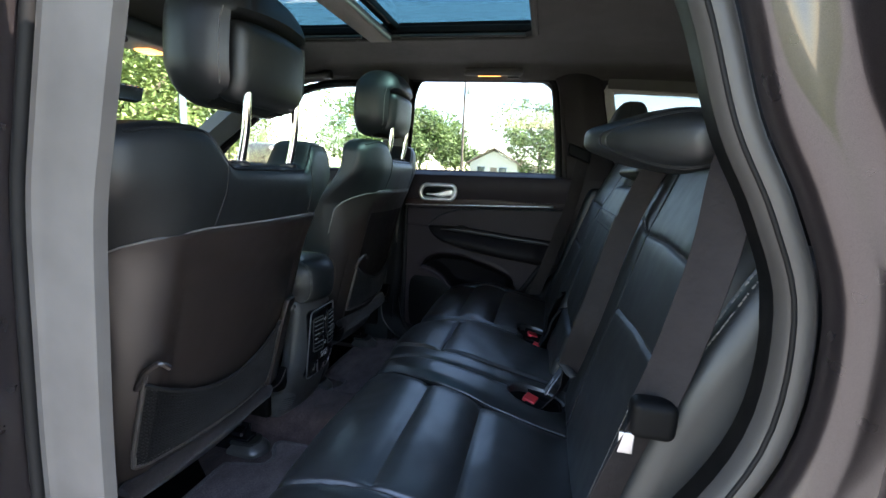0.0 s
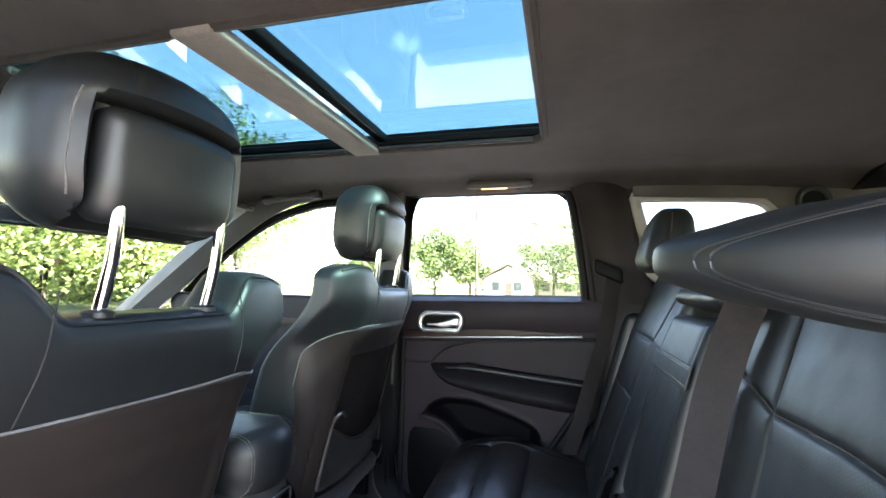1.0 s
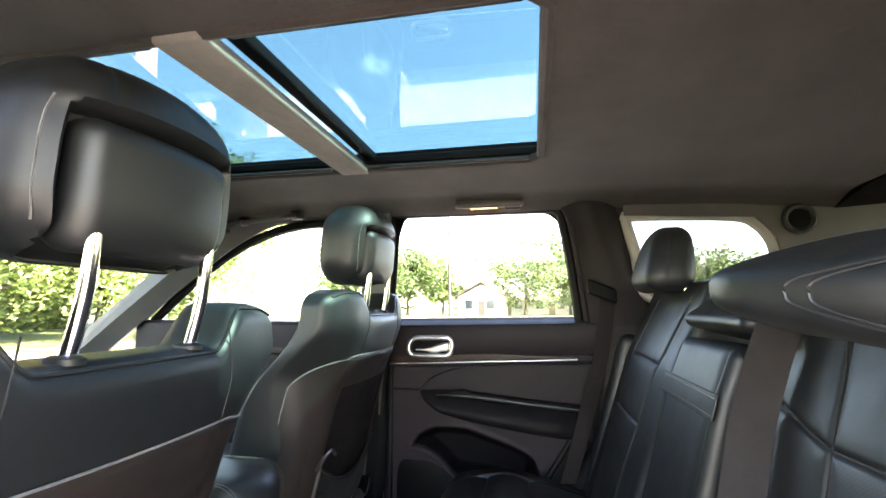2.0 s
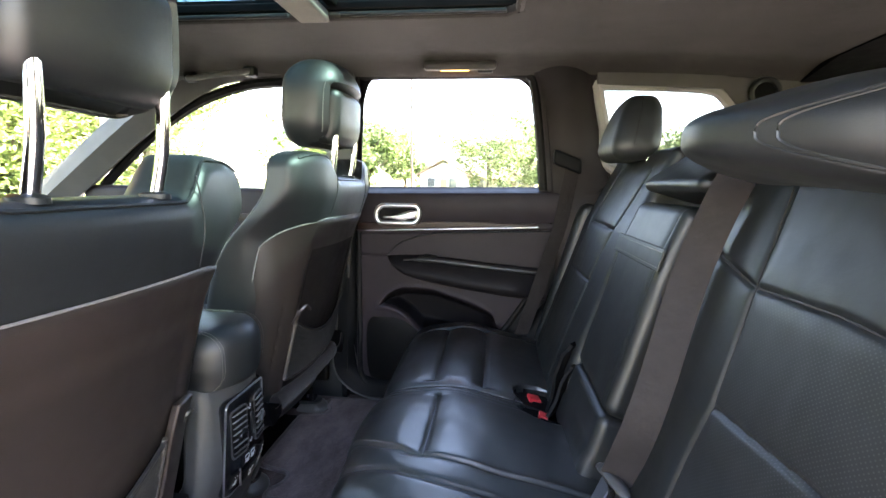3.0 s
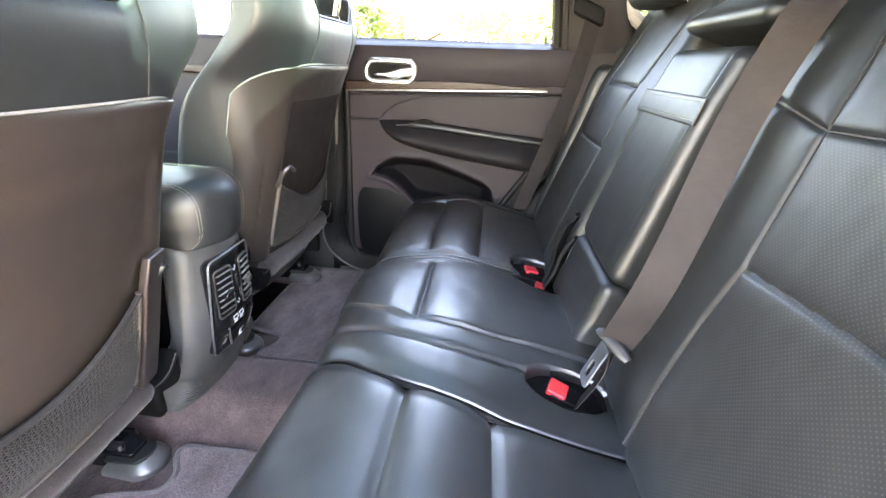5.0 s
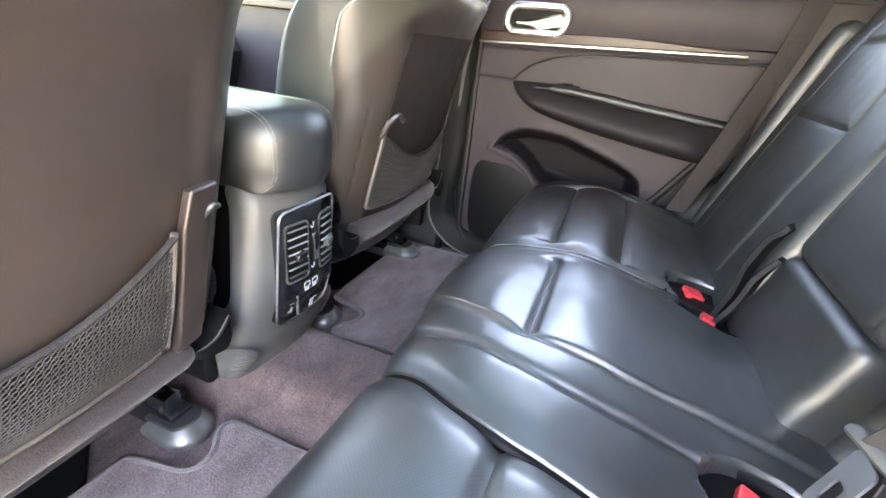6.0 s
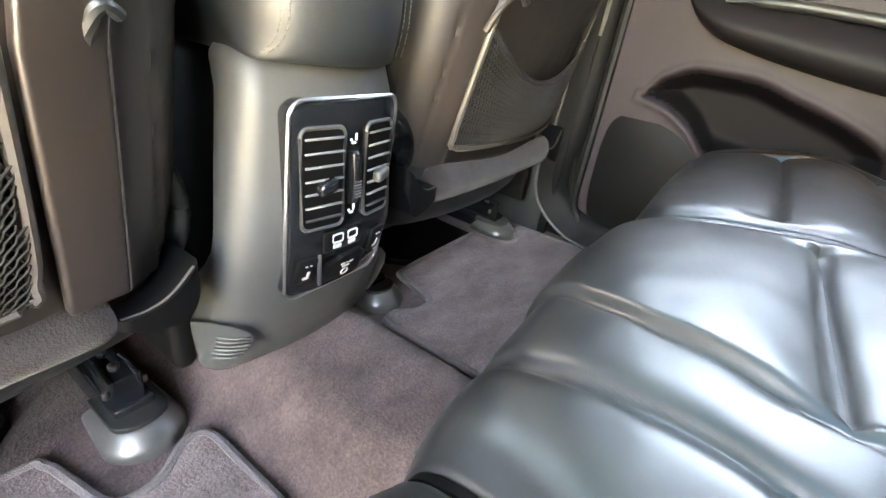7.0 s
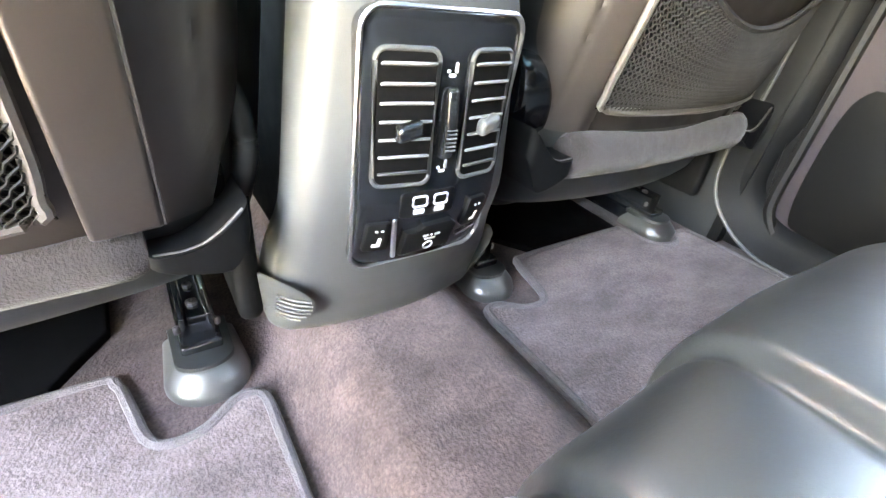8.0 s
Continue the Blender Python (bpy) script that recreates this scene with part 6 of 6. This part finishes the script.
def tree(x, y, h, r, seed, leaves=7000, leaf=0.30, low=0.10, green=None):
    rnd = random.Random(seed)
    t = thing("tree", (x, y, 0), "broad leafy green tree beyond the car", "tree", "trees")
    trunk = [(x, y, -0.1), (x + 0.1, y, h * 0.25), (x + rnd.uniform(-0.3, 0.3), y, h * 0.55), (x + rnd.uniform(-0.3, 0.3), y, h * 0.85)]
    limbs, tips = [tube(trunk, [h * 0.03, h * 0.024, h * 0.015, h * 0.005], 7)], []
    for k in range(13):
        a, z0 = rnd.uniform(0, 6.28), h * rnd.uniform(0.12, 0.6)
        ln = r * rnd.uniform(0.5, 0.95)
        tip = Vector((x + ln * math.cos(a), y + ln * math.sin(a), z0 + h * rnd.uniform(0.10, 0.34)))
        limbs.append(tube([(x, y, z0), (x + 0.5 * ln * math.cos(a), y + 0.5 * ln * math.sin(a), z0 + 0.10 * h), tip], [h * 0.012, h * 0.008, h * 0.003], 5))
        tips.append((tip, r * rnd.uniform(0.22, 0.42)))
    for k in range(26):
        a = rnd.uniform(0, 6.28)
        q = rnd.uniform(0, 0.85) * r
        tips.append((Vector((x + q * math.cos(a), y + q * math.sin(a), h * rnd.uniform(low + 0.08, 0.92))), r * rnd.uniform(0.2, 0.42)))
    part("trunk", joined(*limbs), BARK, t)
    verts, faces = [], []
    for k in range(leaves):
        c, rr = rnd.choice(tips)
        d = Vector((rnd.gauss(0, 1), rnd.gauss(0, 1), rnd.gauss(0, 0.8)))
        p = c + d.normalized() * rr * rnd.uniform(0.35, 1.0) ** 0.5
        p.z = max(p.z, h * low * rnd.uniform(0.8, 1.2))
        u = Vector((rnd.uniform(-1, 1), rnd.uniform(-1, 1), rnd.uniform(-0.6, 0.6))).normalized() * leaf * rnd.uniform(0.6, 1.2)
        v = u.orthogonal().normalized() * leaf * 0.7 * rnd.uniform(0.6, 1.2)
        n = len(verts)
        verts += [p - u, p + v * 0.7 + u.cross(v).normalized() * leaf * 0.2, p + u, p - v * 0.7]
        faces.append((n, n + 1, n + 2, n + 3))
    part("crown", (verts, faces), green or LEAF, t, "green leaves", smooth=False)


def az(deg, dist):
    """A place outside by its bearing from the car's right side, towards the rear, and distance."""
    return 0.5 + dist * math.sin(radians(deg)), -0.8 + dist * math.cos(radians(deg))


for deg, dist, h, r, seed in ((-16, 66, 10.5, 5.2, 1), (-11.5, 74, 9.5, 5.0, 2), (-1.0, 66, 12.4, 6.2, 3), (4.4, 72, 10.4, 5.2, 4), (9, 74, 10.0, 5.4, 5), (15, 64, 8.6, 5.2, 6), (21, 66, 8.2, 5.2, 7), (-23, 60, 10.4, 5.6, 8), (28, 70, 8.5, 5, 19)):
    tree(*az(deg, dist), h, r, seed)
for deg, dist, h, r, seed in ((-40, 27, 9.0, 4.6, 11), (-49, 24, 10.0, 5.0, 12), (-57, 22, 9.5, 4.8, 13), (-66, 22, 11.0, 5.2, 14), (-75, 24, 10.0, 5.2, 15), (-86, 26, 11.0, 5.4, 16), (-97, 26, 10, 5, 17)):
    tree(*az(deg, dist), h, r * 1.1, seed, 24000, 0.12, 0.03, PALELEAF)


for deg, dist, h, r, seed in ((-44, 36, 11, 6, 31), (-54, 34, 11, 6, 32), (-63, 33, 12, 6, 33), (-73, 34, 12, 6, 34)):
    tree(*az(deg, dist), h, r, seed, 12000, 0.25, 0.0, PALELEAF)


def house(deg, dist, w, h, seed):
    x, y = az(deg, dist)
    b = thing("house", (x, y, 0), "single-storey cream house with brown gable roof", "house", "houses")
    part("wall", prism([(-w / 2, 0), (w / 2, 0), (w / 2, h * 0.58), (0, h * 0.93), (-w / 2, h * 0.58)], lambda a, c, k: (x + a, y + k, c), 8.0, 0.0), SIDING, b)
    roof = lambda s: prism([(0, 0), (1, 0), (1, 1), (0, 1)], lambda u, v, k: (x + s * (w / 2 + 0.5) * u, y - 0.5 + 9 * v, h - (h * 0.47) * u * 1.0 + k), 0.0, 0.18)
    part("roof", joined(roof(-1), roof(1)), SHINGLE, b)
    for a in (-w * 0.26, w * 0.2):
        win = part("window", rounded((x + a - 0.6, y - 0.06, 0.9), (x + a + 0.6, y + 0.04, 2.2), 0.02), PRINT, b, "white framed window")
        part("pane", rounded((x + a - 0.5, y - 0.08, 1.0), (x + a + 0.5, y - 0.03, 2.1), 0.01), DARKPANE, win)
    part("door", rounded((x - 0.4, y - 0.06, 0), (x + 0.5, y + 0.03, 2.05), 0.02), SHINGLE, b)


house(-6.6, 62, 6.5, 4.6, 1)
house(-3.2, 70, 8, 3.4, 2)
house(2.2, 72, 7, 3.2, 3)


def utility_pole():
    x, y = az(-10.6, 57)
    p = thing("utility_pole", (x, y, 0), "weathered wooden utility pole with cross arm", "utility pole")
    part("shaft", tube([(x, y, 0), (x - 0.1, y, 7), (x - 0.15, y, 14)], [0.17, 0.15, 0.11], 10), POLEWOOD, p)
    part("cross_arm", rounded((x - 1.45, y - 0.10, 12.9), (x + 1.15, y + 0.02, 13.05), 0.02), POLEWOOD, p)
    part("transformer", loft([[(x + 0.35 + r * math.cos(a), y - 0.1 + r * math.sin(a), z) for a in [k * math.pi / 5 for k in range(10)]] for z, r in ((10.7, 0.2), (10.8, 0.25), (11.6, 0.25), (11.7, 0.15))]), STEEL, p, "grey transformer can")
    for k, zz in enumerate((13.1, 13.1, 10.2)):
        part("wire", tube([(x + (-1.3, 1.0, 0)[k] + 40 * t, y + (2 * t), zz - 1.3 * math.sin(math.pi * (0.5 + t / 2)) * 0 - 5.0 * t * (2 - t) * 0.5) for t in span(-1, 1, 16)], 0.03, 5), MATTE, p, "black overhead wire")


utility_pole()
x, y = az(-43.4, 14)
solid("street_post", tube([(x, y, 0), (x, y, 6.0)], 0.10, 10), STEEL, "grey metal post beside the forecourt", "post")
